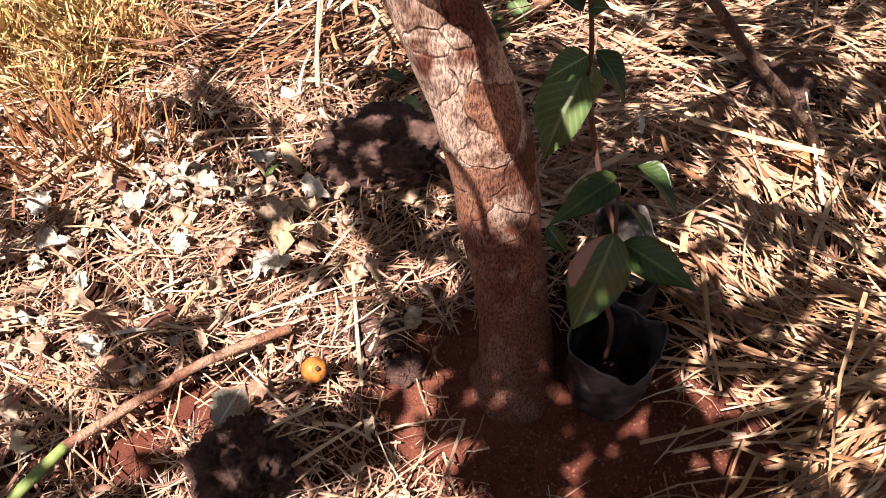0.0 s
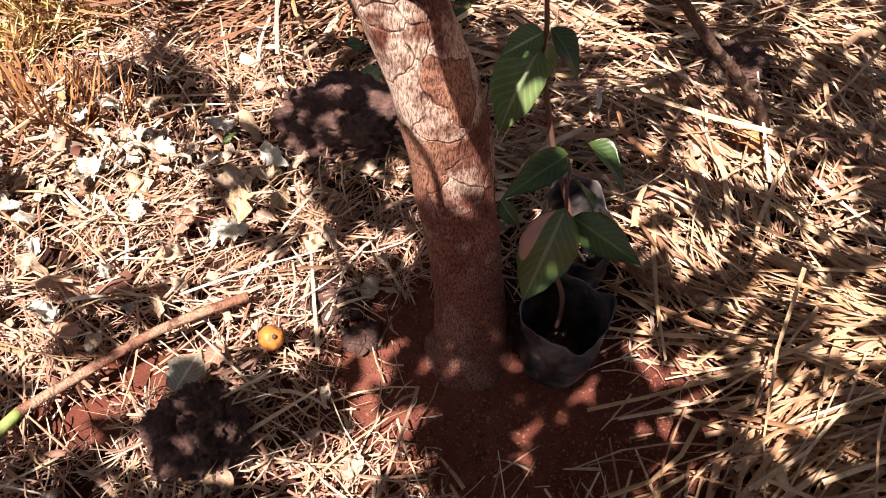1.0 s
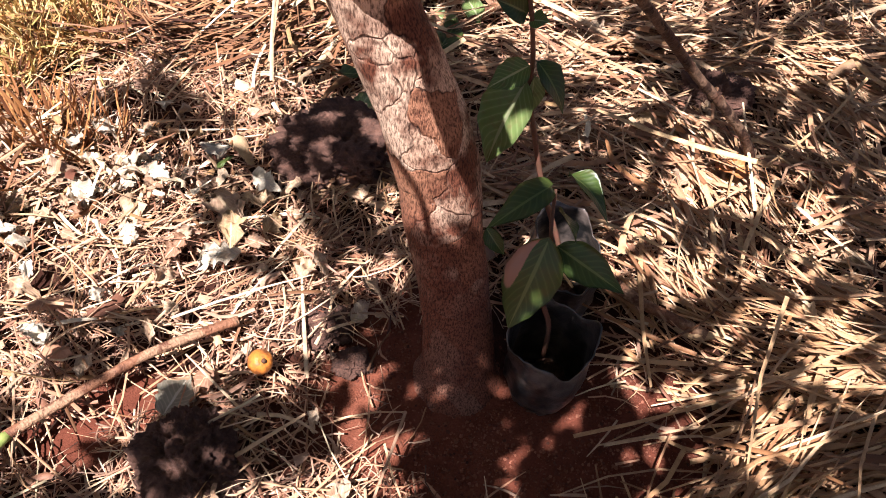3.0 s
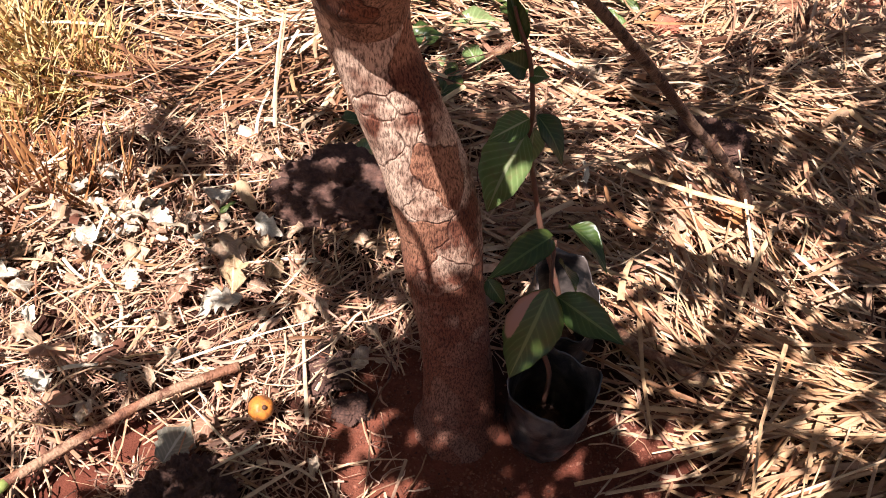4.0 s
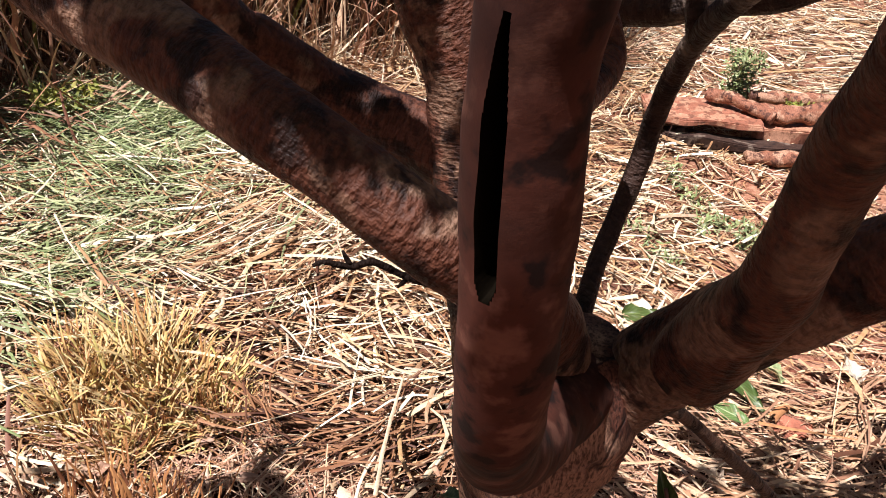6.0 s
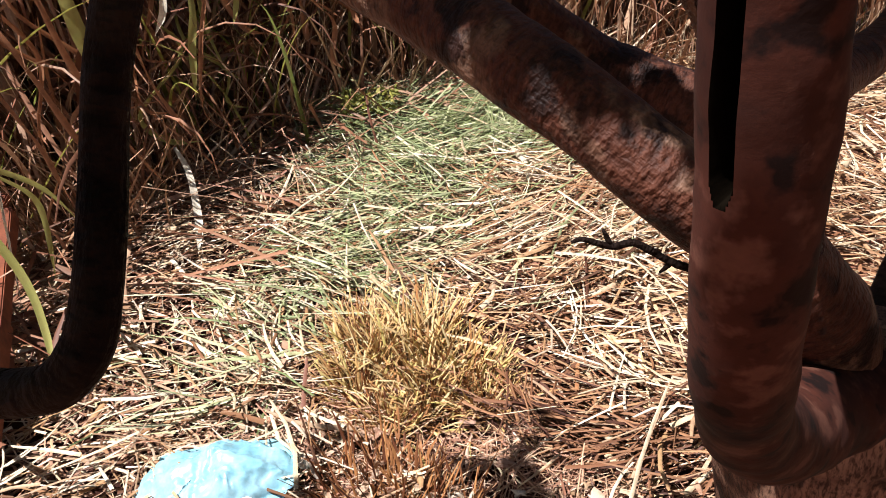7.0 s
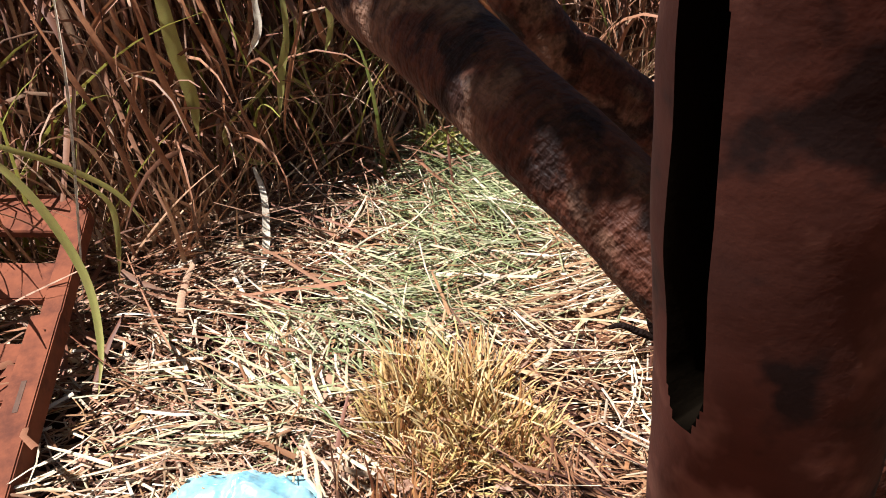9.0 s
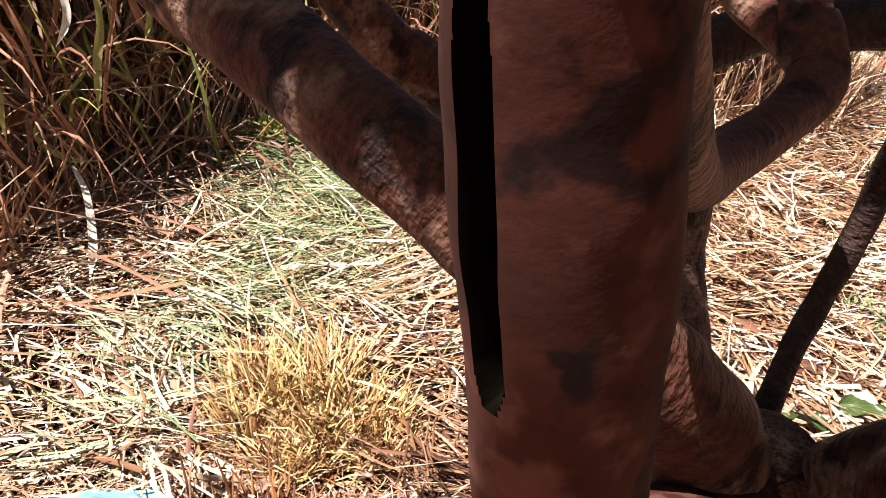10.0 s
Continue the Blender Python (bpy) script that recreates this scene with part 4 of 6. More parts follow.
limbs = [
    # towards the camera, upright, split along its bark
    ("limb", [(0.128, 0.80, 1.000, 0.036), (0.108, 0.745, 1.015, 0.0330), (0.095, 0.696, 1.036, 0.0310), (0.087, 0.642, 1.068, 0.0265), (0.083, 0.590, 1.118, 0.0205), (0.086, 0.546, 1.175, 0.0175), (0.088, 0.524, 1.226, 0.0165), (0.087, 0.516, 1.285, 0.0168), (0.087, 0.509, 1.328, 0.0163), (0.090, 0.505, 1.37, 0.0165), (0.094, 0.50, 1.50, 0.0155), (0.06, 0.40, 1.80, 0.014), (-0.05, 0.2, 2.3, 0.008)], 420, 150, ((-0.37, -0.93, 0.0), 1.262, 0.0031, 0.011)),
    # to the left
    ("limb", [(0.08, 0.82, 0.96, 0.048), (0.089, 0.762, 1.050, 0.037), (0.069, 0.713, 1.122, 0.0280), (0.018, 0.683, 1.176, 0.0240), (-0.060, 0.686, 1.222, 0.0238), (-0.150, 0.712, 1.254, 0.0265), (-0.235, 0.730, 1.288, 0.0275), (-0.32, 0.70, 1.40, 0.025), (-0.40, 0.55, 1.8, 0.018), (-0.44, 0.38, 2.3, 0.008)], 110, 36, None),
    # to the right
    ("limb", [(0.09, 0.82, 0.935, 0.055), (0.116, 0.810, 0.955, 0.051), (0.160, 0.800, 1.002, 0.037), (0.204, 0.775, 1.072, 0.0327), (0.240, 0.750, 1.127, 0.0300), (0.285, 0.732, 1.180, 0.0268), (0.333, 0.698, 1.240, 0.0235), (0.40, 0.64, 1.34, 0.0200), (0.47, 0.57, 1.50, 0.014), (0.52, 0.5, 1.7, 0.007)], 90, 34, None),
    ("limb", [(0.192, 0.745, 1.07, 0.029), (0.199, 0.714, 1.126, 0.0262), (0.205, 0.678, 1.173, 0.0200), (0.203, 0.653, 1.220, 0.0174), (0.203, 0.635, 1.266, 0.0165), (0.200, 0.603, 1.304, 0.0150), (0.196, 0.56, 1.36, 0.0137), (0.21, 0.50, 1.52, 0.009)], 70, 28, None),
    # at the back
    ("limb", [(0.070, 0.860, 0.920, 0.055), (0.035, 0.910, 0.990, 0.042), (0.010, 0.955, 1.050, 0.042), (0.000, 0.970, 1.110, 0.046), (-0.012, 0.970, 1.170, 0.041), (-0.038, 0.970, 1.230, 0.040), (-0.080, 0.980, 1.320, 0.036), (-0.200, 1.020, 1.690, 0.022), (-0.200, 0.920, 2.290, 0.008)], 70, 30, None),
    ("limb", [(0.000, 0.970, 1.085, 0.038), (-0.050, 0.975, 1.102, 0.034), (-0.093, 0.975, 1.118, 0.030), (-0.142, 0.960, 1.144, 0.026), (-0.190, 0.930, 1.188, 0.023), (-0.235, 0.900, 1.242, 0.021), (-0.450, 0.770, 1.590, 0.012), (-0.700, 0.620, 2.090, 0.006)], 70, 24, None),
    # crooked branch behind the upright limb
    ("branch", [(0.087, 0.532, 1.343, 0.008), (0.083, 0.592, 1.283, 0.011), (0.076, 0.677, 1.236, 0.0125), (0.080, 0.737, 1.225, 0.0125), (0.094, 0.797, 1.227, 0.013), (0.102, 0.837, 1.237, 0.015), (0.095, 0.849, 1.256, 0.015), (0.085, 0.857, 1.285, 0.012), (0.067, 0.877, 1.448, 0.010), (-0.003, 0.917, 1.898, 0.005)], 60, 20, None),
    ("branch", [(0.104, 0.842, 1.236, 0.011), (0.080, 0.857, 1.254, 0.0105), (0.045, 0.877, 1.278, 0.010), (0.017, 0.887, 1.358, 0.009), (-0.003, 0.817, 1.698, 0.005)], 40, 16, None),
    # thick dark limb far behind
    ("limb", [(0.000, 0.985, 1.204, 0.020), (0.060, 1.020, 1.230, 0.019), (0.115, 1.005, 1.238, 0.018), (0.170, 0.985, 1.254, 0.017), (0.300, 0.920, 1.339, 0.016), (0.600, 0.770, 1.794, 0.008)], 50, 20, None),
    # bent twig beside the camera
    ("branch", [(-0.316, 0.640, 1.514, 0.009), (-0.346, 0.500, 1.394, 0.0075), (-0.266, 0.410, 1.274, 0.0065), (-0.126, 0.365, 1.246, 0.006), (-0.061, 0.375, 1.244, 0.0060), (-0.035, 0.384, 1.246, 0.0060), (-0.027, 0.392, 1.254, 0.0062), (-0.028, 0.400, 1.265, 0.0058), (-0.033, 0.412, 1.284, 0.0056), (-0.039, 0.426, 1.308, 0.0055), (-0.044, 0.447, 1.342, 0.0055), (-0.062, 0.470, 1.385, 0.005), (-0.15, 0.52, 1.48, 0.0042), (-0.30, 0.55, 1.684, 0.003)], 70, 16, None),
]
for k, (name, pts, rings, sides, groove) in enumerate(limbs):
    bark = BARK_NEAR if k == 0 else BARK_SHADED if k == len(limbs) - 1 else BARK_DARK if k == len(limbs) - 2 else BARK_LIMB
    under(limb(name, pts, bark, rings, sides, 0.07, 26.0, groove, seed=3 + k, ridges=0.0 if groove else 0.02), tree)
under(trunk, tree)
under(limb("fork", [(0.080, 0.866, 0.78, 0.047), (0.087, 0.842, 0.85, 0.060), (0.100, 0.815, 0.91, 0.064), (0.114, 0.803, 0.96, 0.062), (0.121, 0.795, 1.0, 0.054), (0.124, 0.79, 1.04, 0.030)], BARK_FORK_SHADED, 40, 40, 0.10, 22.0, seed=51, ridges=0.03), tree)
thin = limb("branch", [(0.112, 0.82, 0.975, 0.0094), (0.121, 0.875, 1.035, 0.0086), (0.131, 0.905, 1.075, 0.0086), (0.142, 0.922, 1.118, 0.0090), (0.149, 0.920, 1.17, 0.0087), (0.156, 0.896, 1.22, 0.0086), (0.166, 0.85, 1.265, 0.0086), (0.184, 0.78, 1.31, 0.0080), (0.21, 0.70, 1.36, 0.0080), (0.3, 0.6, 1.6, 0.0045)], BARK_DARK, 60, 16, 0.12, 40.0, seed=31)
under(thin, tree)
under(limb("branch_stub", [(0.162, 0.867, 1.250, 0.008), (0.156, 0.862, 1.272, 0.0072), (0.154, 0.860, 1.284, 0.006)], BARK_DARK, 12, 10, 0.2, 60.0, seed=32), thin)
twig = limb("twig", [(0.038, 0.944, 0.955, 0.0045), (-0.012, 0.944, 0.958, 0.0042), (-0.057, 0.942, 0.966, 0.0040), (-0.087, 0.929, 0.985, 0.0036), (-0.105, 0.914, 0.985, 0.0034), (-0.127, 0.899, 0.995, 0.0026), (-0.137, 0.894, 0.992, 0.0018)], BARK_SHADED, 40, 8, 0.25, 150.0, seed=33)
under(twig, tree)
for p, q in (((-0.105, 0.914, 0.985), (-0.113, 0.912, 1.003)), ((-0.054, 0.942, 0.966), (-0.065, 0.940, 0.952)), ((-0.027, 0.943, 0.962), (-0.031, 0.942, 0.975))):
    under(limb("twig_spur", [(*p, 0.003), (*(np.add(p, q) / 2), 0.0026), (*q, 0.0014)], BARK_SHADED, 6, 6, 0.2, 150.0), twig)

under(limb("branch_stub", [(0.034, 0.880, 1.110, 0.0055), (0.031, 0.876, 1.140, 0.0048), (0.029, 0.874, 1.162, 0.0036)], BARK_LIMB, 12, 10, 0.25, 60.0, seed=37), tree)
under(limb("tendril", [(0.075, 0.674, 1.030, 0.0012), (0.078, 0.734, 0.965, 0.0012), (0.102, 0.769, 0.945, 0.0012), (0.118, 0.786, 0.915, 0.0012), (0.118, 0.799, 0.875, 0.0012), (0.103, 0.809, 0.840, 0.0011), (0.078, 0.824, 0.815, 0.001)], BARK_STICK, 40, 6, 0.1), tree)


# ---- crown: unseen leaves overhead, placed to cast shade, thinner over the sunlit side ----
def crown():
    verts, faces, _ = leaf_mesh(0.11, 0.055, 0.2, 0.5, 0.02, 5, nx=4, ny=2)
    v = np.array(verts[:15])
    f = np.array([q for q in faces[:16:2]])
    out, fs = [], []
    gaps = [(-0.72, 1.23, 0.13, 0.09), (-0.54, 1.16, 0.11, 0.16), (-0.47, 1.02, 0.17, 0.14), (-0.11, 0.82, 0.055, 0.05), (0.105, 0.598, 0.07, 0.05), (0.307, 0.632, 0.03, 0.025), (0.075, 1.27, 0.03, 0.03), (0.27, 1.05, 0.085, 0.10), (-0.85, 1.58, 0.32, 0.24), (0.56, 0.745, 0.02, 0.015), (0.36, 1.09, 0.035, 0.03), (0.78, 0.68, 0.04, 0.03), (0.70, 0.81, 0.03, 0.02), (0.92, 0.79, 0.03, 0.02), (0.64, 0.60, 0.01, 0.01),
            (-0.22, 1.43, 0.09, 0.07), (-0.28, 0.95, 0.05, 0.04), (-0.25, 0.75, 0.05, 0.03), (-0.55, 0.72, 0.06, 0.04), (0.76, 1.22, 0.09, 0.06), (0.95, 1.12, 0.05, 0.04), (0.60, 1.45, 0.06, 0.04), (-0.36, 1.52, 0.08, 0.05), (-1.10, 1.03, 0.24, 0.20), (-0.70, 0.80, 0.12, 0.10), (-0.40, 0.62, 0.06, 0.04), (-0.1, 1.62, 0.13, 0.07), (0.35, 1.75, 0.12, 0.07), (1.0, 1.65, 0.12, 0.03), (0.0, 0.52, 0.06, 0.02),
            (-0.04, 0.95, 0.05, 0.03), (-0.20, 0.88, 0.04, 0.02), (0.05, 0.74, 0.03, 0.02), (-0.15, 1.08, 0.04, 0.02), (1.25, 1.3, 0.1, 0.05), (0.5, 1.05, 0.04, 0.03), (-0.25, 1.29, 0.07, 0.03), (0.66, 0.98, 0.03, 0.03), (0.9, 0.9, 0.05, 0.02), (0.5, 1.6, 0.10, 0.04)]
    shade = lambda x, y: (0.12 + 0.88 * clip01((x + 0.95 - 0.1 * np.sin(y * 5)) * 3)) * (0.0 if any(((x - a) / (r + 0.04)) ** 2 + ((y - b) / (q + 0.04)) ** 2 < 1 for a, b, r, q in gaps) else 1.0)
    edge = lambda x, y: clip01((1.79 + 0.28 * x - y + 0.12 * np.sin(x * 6)) * 4) * clip01((y + 0.6) * 2) * clip01((2.0 - x) * 2)
    # thick unseen leaf clusters added to shade the limbs and the trunk's foot
    shade_sprays = [(0.26, 1.20, 0.09, 0.015), (0.27, 0.88, 0.05, 0.02), (0.485, 1.17, 0.05, 0.03), (0.245, 0.85, 0.03, 0.02), (0.36, 1.24, 0.06, 0.02), (0.235, 0.59, 0.035, 0.04)]
    n = 0
    for i in range(15950):
        gx, gy = RNG.uniform(-1.3, 2.1), RNG.uniform(-0.6, 2.4)
        if i < 800:
            gx, gy = RNG.uniform(-0.05, 1.15), RNG.uniform(0.36, 0.92)
        spray = i >= 15000
        if spray:
            cx, cy, rx, ry = shade_sprays[(i // 2) % 6]
            gx, gy = float(RNG.normal(cx, rx * 0.6)), float(RNG.normal(cy, ry * 0.6))
        gap = 0.8 * noise.noise(Vector((gx * 6.0, gy * 6.0, 4.0))) + 1.0 * noise.noise(Vector((gx * 17.0, gy * 17.0, 1.0)))
        heart = bump_at(gx, gy, 0.03, 1.26, 0.42, 0.15)
        low = bump_at(gx, gy, 0.78, 0.60, 0.48, 0.28) + 1.2 * bump_at(gx, gy, 0.38, 0.72, 0.22, 0.18) + 0.7 * bump_at(gx, gy, -0.45, 0.60, 0.30, 0.14)
        if not spray and (gap < CROWN_GAP - 0.18 * clip01((gx - 0.1) * 3) * clip01((gy - 1.05) * 3) - 0.3 * heart - 0.20 * low or RNG.random() > shade(gx, gy) * edge(gx, gy)):
            continue
        h = RNG.uniform(1.8, 2.5)
        at = Vector((gx, gy, 0)) + SUN * (h / SUN.z)
        m = np.array(Euler((RNG.uniform(-0.7, 0.7), RNG.uniform(-0.2, 0.9), RNG.uniform(0, 6.3))).to_matrix())
        out.append(v @ m.T * RNG.uniform(0.45, 0.95) + np.array(at))
        fs.append(f + n * 15)
        n += 1
    ob = mesh_object("crown", np.vstack(out).tolist(), np.vstack(fs).tolist(), LEAF_CROWN)
    return under(ob, tree)


CROWN_GAP = -0.34
crown()


# ---- seedlings in nursery bags ----
def nursery_bag(at, r, h, seed, slit):
    thing = empty("nursery_bag", at)
    tagged(thing, "crumpled black plastic nursery bag with a torn rim, standing on soil", "plant bag", "nursery bags")
    n, rows = 48, 18
    verts, faces = [], []
    for skin, off in ((0, 0.0), (1, -0.0018)):
        for i in range(rows + 1):
            s = i / rows
            for j in range(n):
                a = 2 * math.pi * j / n
                tear = 1 - 0.20 * max(0.0, math.cos(a - slit)) ** 3 + 0.20 * max(0.0, -math.cos(a - slit - 0.5)) ** 2 + 0.08 * math.sin(3 * a + seed) + 0.04 * math.sin(7 * a)
                q = Vector((math.cos(a) * 2.2, math.sin(a) * 2.2, s * 3.5 + seed))
                rr = r * (0.86 + 0.22 * min(1, s * 3) - 0.06 * s) * (1 + 0.09 * noise.noise(q) + 0.05 * abs(noise.noise(q * 2.6)) + 0.035 * noise.noise(q * 3) + 0.015 * math.sin(s * 40 + 2 * math.sin(2 * a)))
                if s > 0.75:
                    rr *= 1 + (s - 0.75) * 0.6 * math.sin(2 * a + seed)
                verts.append((at[0] + (rr + off) * math.cos(a), at[1] + (rr + off) * math.sin(a), at[2] + h * s * tear))
    base = (rows + 1) * n
    for i in range(rows):
        for j in range(n):
            k = (j + 1) % n
            faces.append((i * n + j, i * n + k, (i + 1) * n + k, (i + 1) * n + j))
            faces.append((base + i * n + j, base + (i + 1) * n + j, base + (i + 1) * n + k, base + i * n + k))
    for j in range(n):
        k = (j + 1) % n
        t = rows * n
        faces.append((t + j, t + k, base + t + k, base + t + j))
    faces.append(tuple(range(n))[::-1])
    under(mesh_object("bag_film", verts, faces, BAG), thing)
    sv, sf = [(at[0], at[1], at[2] + h * 0.04)], []
    for ring in range(1, 7):
        for j in range(24):
            a = 2 * math.pi * j / 24
            rr = r * 0.93 * ring / 6
            sv.append((at[0] + rr * math.cos(a), at[1] + rr * math.sin(a), at[2] + h * 0.04 + 0.008 * noise.noise(Vector((rr * 90 * math.cos(a), rr * 90 * math.sin(a), seed)))))
    for j in range(24):
        sf.append((0, 1 + j, 1 + (j + 1) % 24))
    for ring in range(5):
        for j in range(24):
            a, b = 1 + ring * 24 + j, 1 + ring * 24 + (j + 1) % 24
            sf.append((a, a + 24, b + 24, b))
    under(mesh_object("potting_soil", sv, sf, CLOD), thing)


nursery_bag((0.372, 0.742, -0.005), 0.063, 0.190, 1.3, -1.4)
nursery_bag((0.398, 0.915, -0.005), 0.064, 0.20, 4.1, -1.2)


def seedling(label, stem, leaves):
    thing = empty("seedling", stem[0][:3])
    tagged(thing, label, "seedling", "seedlings in bags")
    under(limb("stem", stem, STEM, 40, 10, 0.12, 60.0), thing)
    for k, (base, tip, width, up, fold, curl, mat) in enumerate(leaves):
        length = (Vector(tip) - Vector(base)).length * (1 + curl * curl / 20)
        v, f, uv = leaf_mesh(length, width * 0.94, fold * 1.25, curl, 0.03, k + len(leaves), nx=20, ny=8, ragged=0.10)
        ob = mesh_object("leaf", v, f, mat, uv=uv)
        m = aim(base, tip, up) @ Matrix.Rotation(-curl / 2, 4, "Y")
        ob.data.transform(m)
        under(ob, thing)


seedling("young seedling with drooping green leaves in a black nursery bag",
         [(0.368, 0.76, 0.08, 0.0045), (0.362, 0.755, 0.192, 0.004), (0.338, 0.745, 0.291, 0.0038), (0.331, 0.74, 0.389, 0.0034), (0.33, 0.745, 0.429, 0.003), (0.329, 0.77, 0.455, 0.0028), (0.331, 0.80, 0.48, 0.0022)],
         [((0.322, 0.722, 0.478), (0.283, 0.66, 0.348), 0.078, (-0.1, -0.8, 0.55), 0.15, 0.25, LEAF_SPOILT),
          ((0.335, 0.728, 0.452), (0.42, 0.668, 0.442), 0.052, (-0.2, -0.45, 0.9), 0.3, 0.35, LEAF_RIM),
          ((0.331, 0.75, 0.50), (0.348, 0.69, 0.515), 0.026, (0.7, -0.3, 0.7), 0.4, 0.3, LEAF_GREEN),
          ((0.243, 0.75, 0.45), (0.27, 0.73, 0.42), 0.026, (-0.3, -0.5, 0.8), 0.3, 0.2, LEAF_GREEN),
          ((0.325, 0.80, 0.487), (0.242, 0.726, 0.480), 0.046, (0.1, -0.3, 0.95), 0.5, 0.5, LEAF_GREEN),
          ((0.341, 0.79, 0.522), (0.39, 0.73, 0.505), 0.040, (0.5, -0.1, 0.85), 0.6, 0.9, LEAF_GREEN)])
seedling("taller seedling with large pale-veined leaves in a black nursery bag",
         [(0.40, 0.918, 0.09, 0.0055), (0.382, 0.93, 0.18, 0.005), (0.338, 0.945, 0.31, 0.0047), (0.309, 0.955, 0.426, 0.0042), (0.292, 0.957, 0.512, 0.0038), (0.291, 0.958, 0.561, 0.0035), (0.277, 0.96, 0.648, 0.003), (0.259, 0.97, 0.69, 0.0025), (0.25, 0.975, 0.715, 0.002)],
         # first two: pale tone of their own, with sunlight put into the colour too
         [((0.286, 0.955, 0.523), (0.241, 0.90, 0.411), 0.088, (-0.45, -0.55, 0.7), 0.35, 0.35, LEAF_FRESH),
          ((0.288, 0.957, 0.55), (0.232, 0.93, 0.528), 0.045, (0.0, -0.6, 0.8), 0.25, 0.2, LEAF_FRESH),
          ((0.296, 0.955, 0.56), (0.340, 0.92, 0.500), 0.040, (0.5, -0.5, 0.7), 0.4, 0.8, LEAF_GREEN),
          ((0.297, 0.96, 0.53), (0.291, 0.95, 0.45), 0.032, (0.5, -0.8, 0.2), 0.5, 0.3, LEAF_FRESH),
          ((0.275, 0.96, 0.632), (0.232, 0.94, 0.665), 0.040, (0.2, -0.7, 0.7), 0.4, 0.3, LEAF_GREEN),
          ((0.263, 0.97, 0.666), (0.238, 0.99, 0.735), 0.028, (0.4, -0.9, 0.0), 0.8, 0.2, LEAF_GREEN),
          ((0.279, 0.96, 0.622), (0.304, 0.95, 0.629), 0.028, (0, -0.4, 0.9), 0.2, 0.2, LEAF_FRESH)])


# ---- sticks ----
def stick(name, pts, mat, label, sides=10, lump=0.12, rings=40, category="stick"):
    ob = limb(name, pts, mat, rings, sides, lump, 45.0, seed=pts[0][0] * 9)
    return tagged(ob, label, category)


stick("curved_branch", [(0.836, 1.262, -0.03, 0.011), (0.825, 1.26, 0.03, 0.0105), (0.78, 1.255, 0.13, 0.010), (0.70, 1.25, 0.225, 0.0098), (0.62, 1.242, 0.309, 0.0095), (0.504, 1.205, 0.456, 0.0092), (0.40, 1.145, 0.59, 0.009), (0.34, 1.105, 0.665, 0.0088), (0.242, 1.035, 0.785, 0.0085), (0.17, 0.97, 0.83, 0.008)], BARK_TWIG, "long bent brown branch stuck in the ground, leaning to the tree", 14)
cane = stick("cut_stick", [(-0.50, 0.558, 0.058, 0.0088), (-0.41, 0.638, 0.059, 0.0088), (-0.324, 0.712, 0.059, 0.0085), (-0.25, 0.759, 0.058, 0.0088), (-0.175, 0.80, 0.056, 0.0085)], BARK_STICK, "brown cut stick lying on the litter with a green end", 14, 0.08)
under(limb("green_end", [(-0.56, 0.455, 0.052, 0.0085), (-0.535, 0.50, 0.056, 0.0098), (-0.497, 0.561, 0.058, 0.0095)], STEM_GREEN, 14, 12, 0.06), cane)
stick("fallen_branch", [(0.47, 0.975, 0.06, 0.012), (0.515, 0.925, 0.06, 0.012), (0.56, 0.89, 0.06, 0.011), (0.667, 0.838, 0.055, 0.010)], BARK_STICK, "brown branch lying on the straw beside the bags", 12)
stick("bent_stick", [(1.141, 2.93, 0.012, 0.014), (1.24, 3.0, 0.014, 0.016), (1.33, 3.09, 0.016, 0.015), (1.45, 3.28, 0.016, 0.014), (1.57, 3.40, 0.014, 0.012)], PALE_WOOD, "pale bent stick on the red yard", 12)
stick("short_stick", [(1.36, 2.76, 0.008, 0.012), (1.42, 2.68, 0.008, 0.012), (1.47, 2.60, 0.008, 0.011)], BARK_STICK, "short brown stick on the red yard", 10)
stick("short_stick", [(0.66, 2.63, 0.010, 0.013), (0.73, 2.64, 0.010, 0.013), (0.80, 2.62, 0.010, 0.012)], BARK_STICK, "short brown stick on the red yard", 10)
stick("short_stick", [(0.87, 2.36, 0.010, 0.011), (0.94, 2.45, 0.010, 0.011), (1.02, 2.56, 0.010, 0.009)], BARK_STICK, "short brown stick on the red yard", 10)
stick("short_stick", [(1.16, 3.42, 0.010, 0.018), (1.25, 3.27, 0.010, 0.018), (1.30, 3.18, 0.010, 0.016)], PALE_WOOD, "pale split stick on the red yard", 8)
stick("short_stick", [(1.37, 2.42, 0.010, 0.013), (1.43, 2.40, 0.010, 0.013)], PALE_WOOD, "pale peg of wood on the red yard", 10, 0.05, 8)
stick("pale_stick", [(0.13, 1.62, 0.03, 0.013), (0.20, 1.69, 0.035, 0.013), (0.30, 1.80, 0.035, 0.012)], BARK_STICK, "short pale branch lying on the straw", 12)


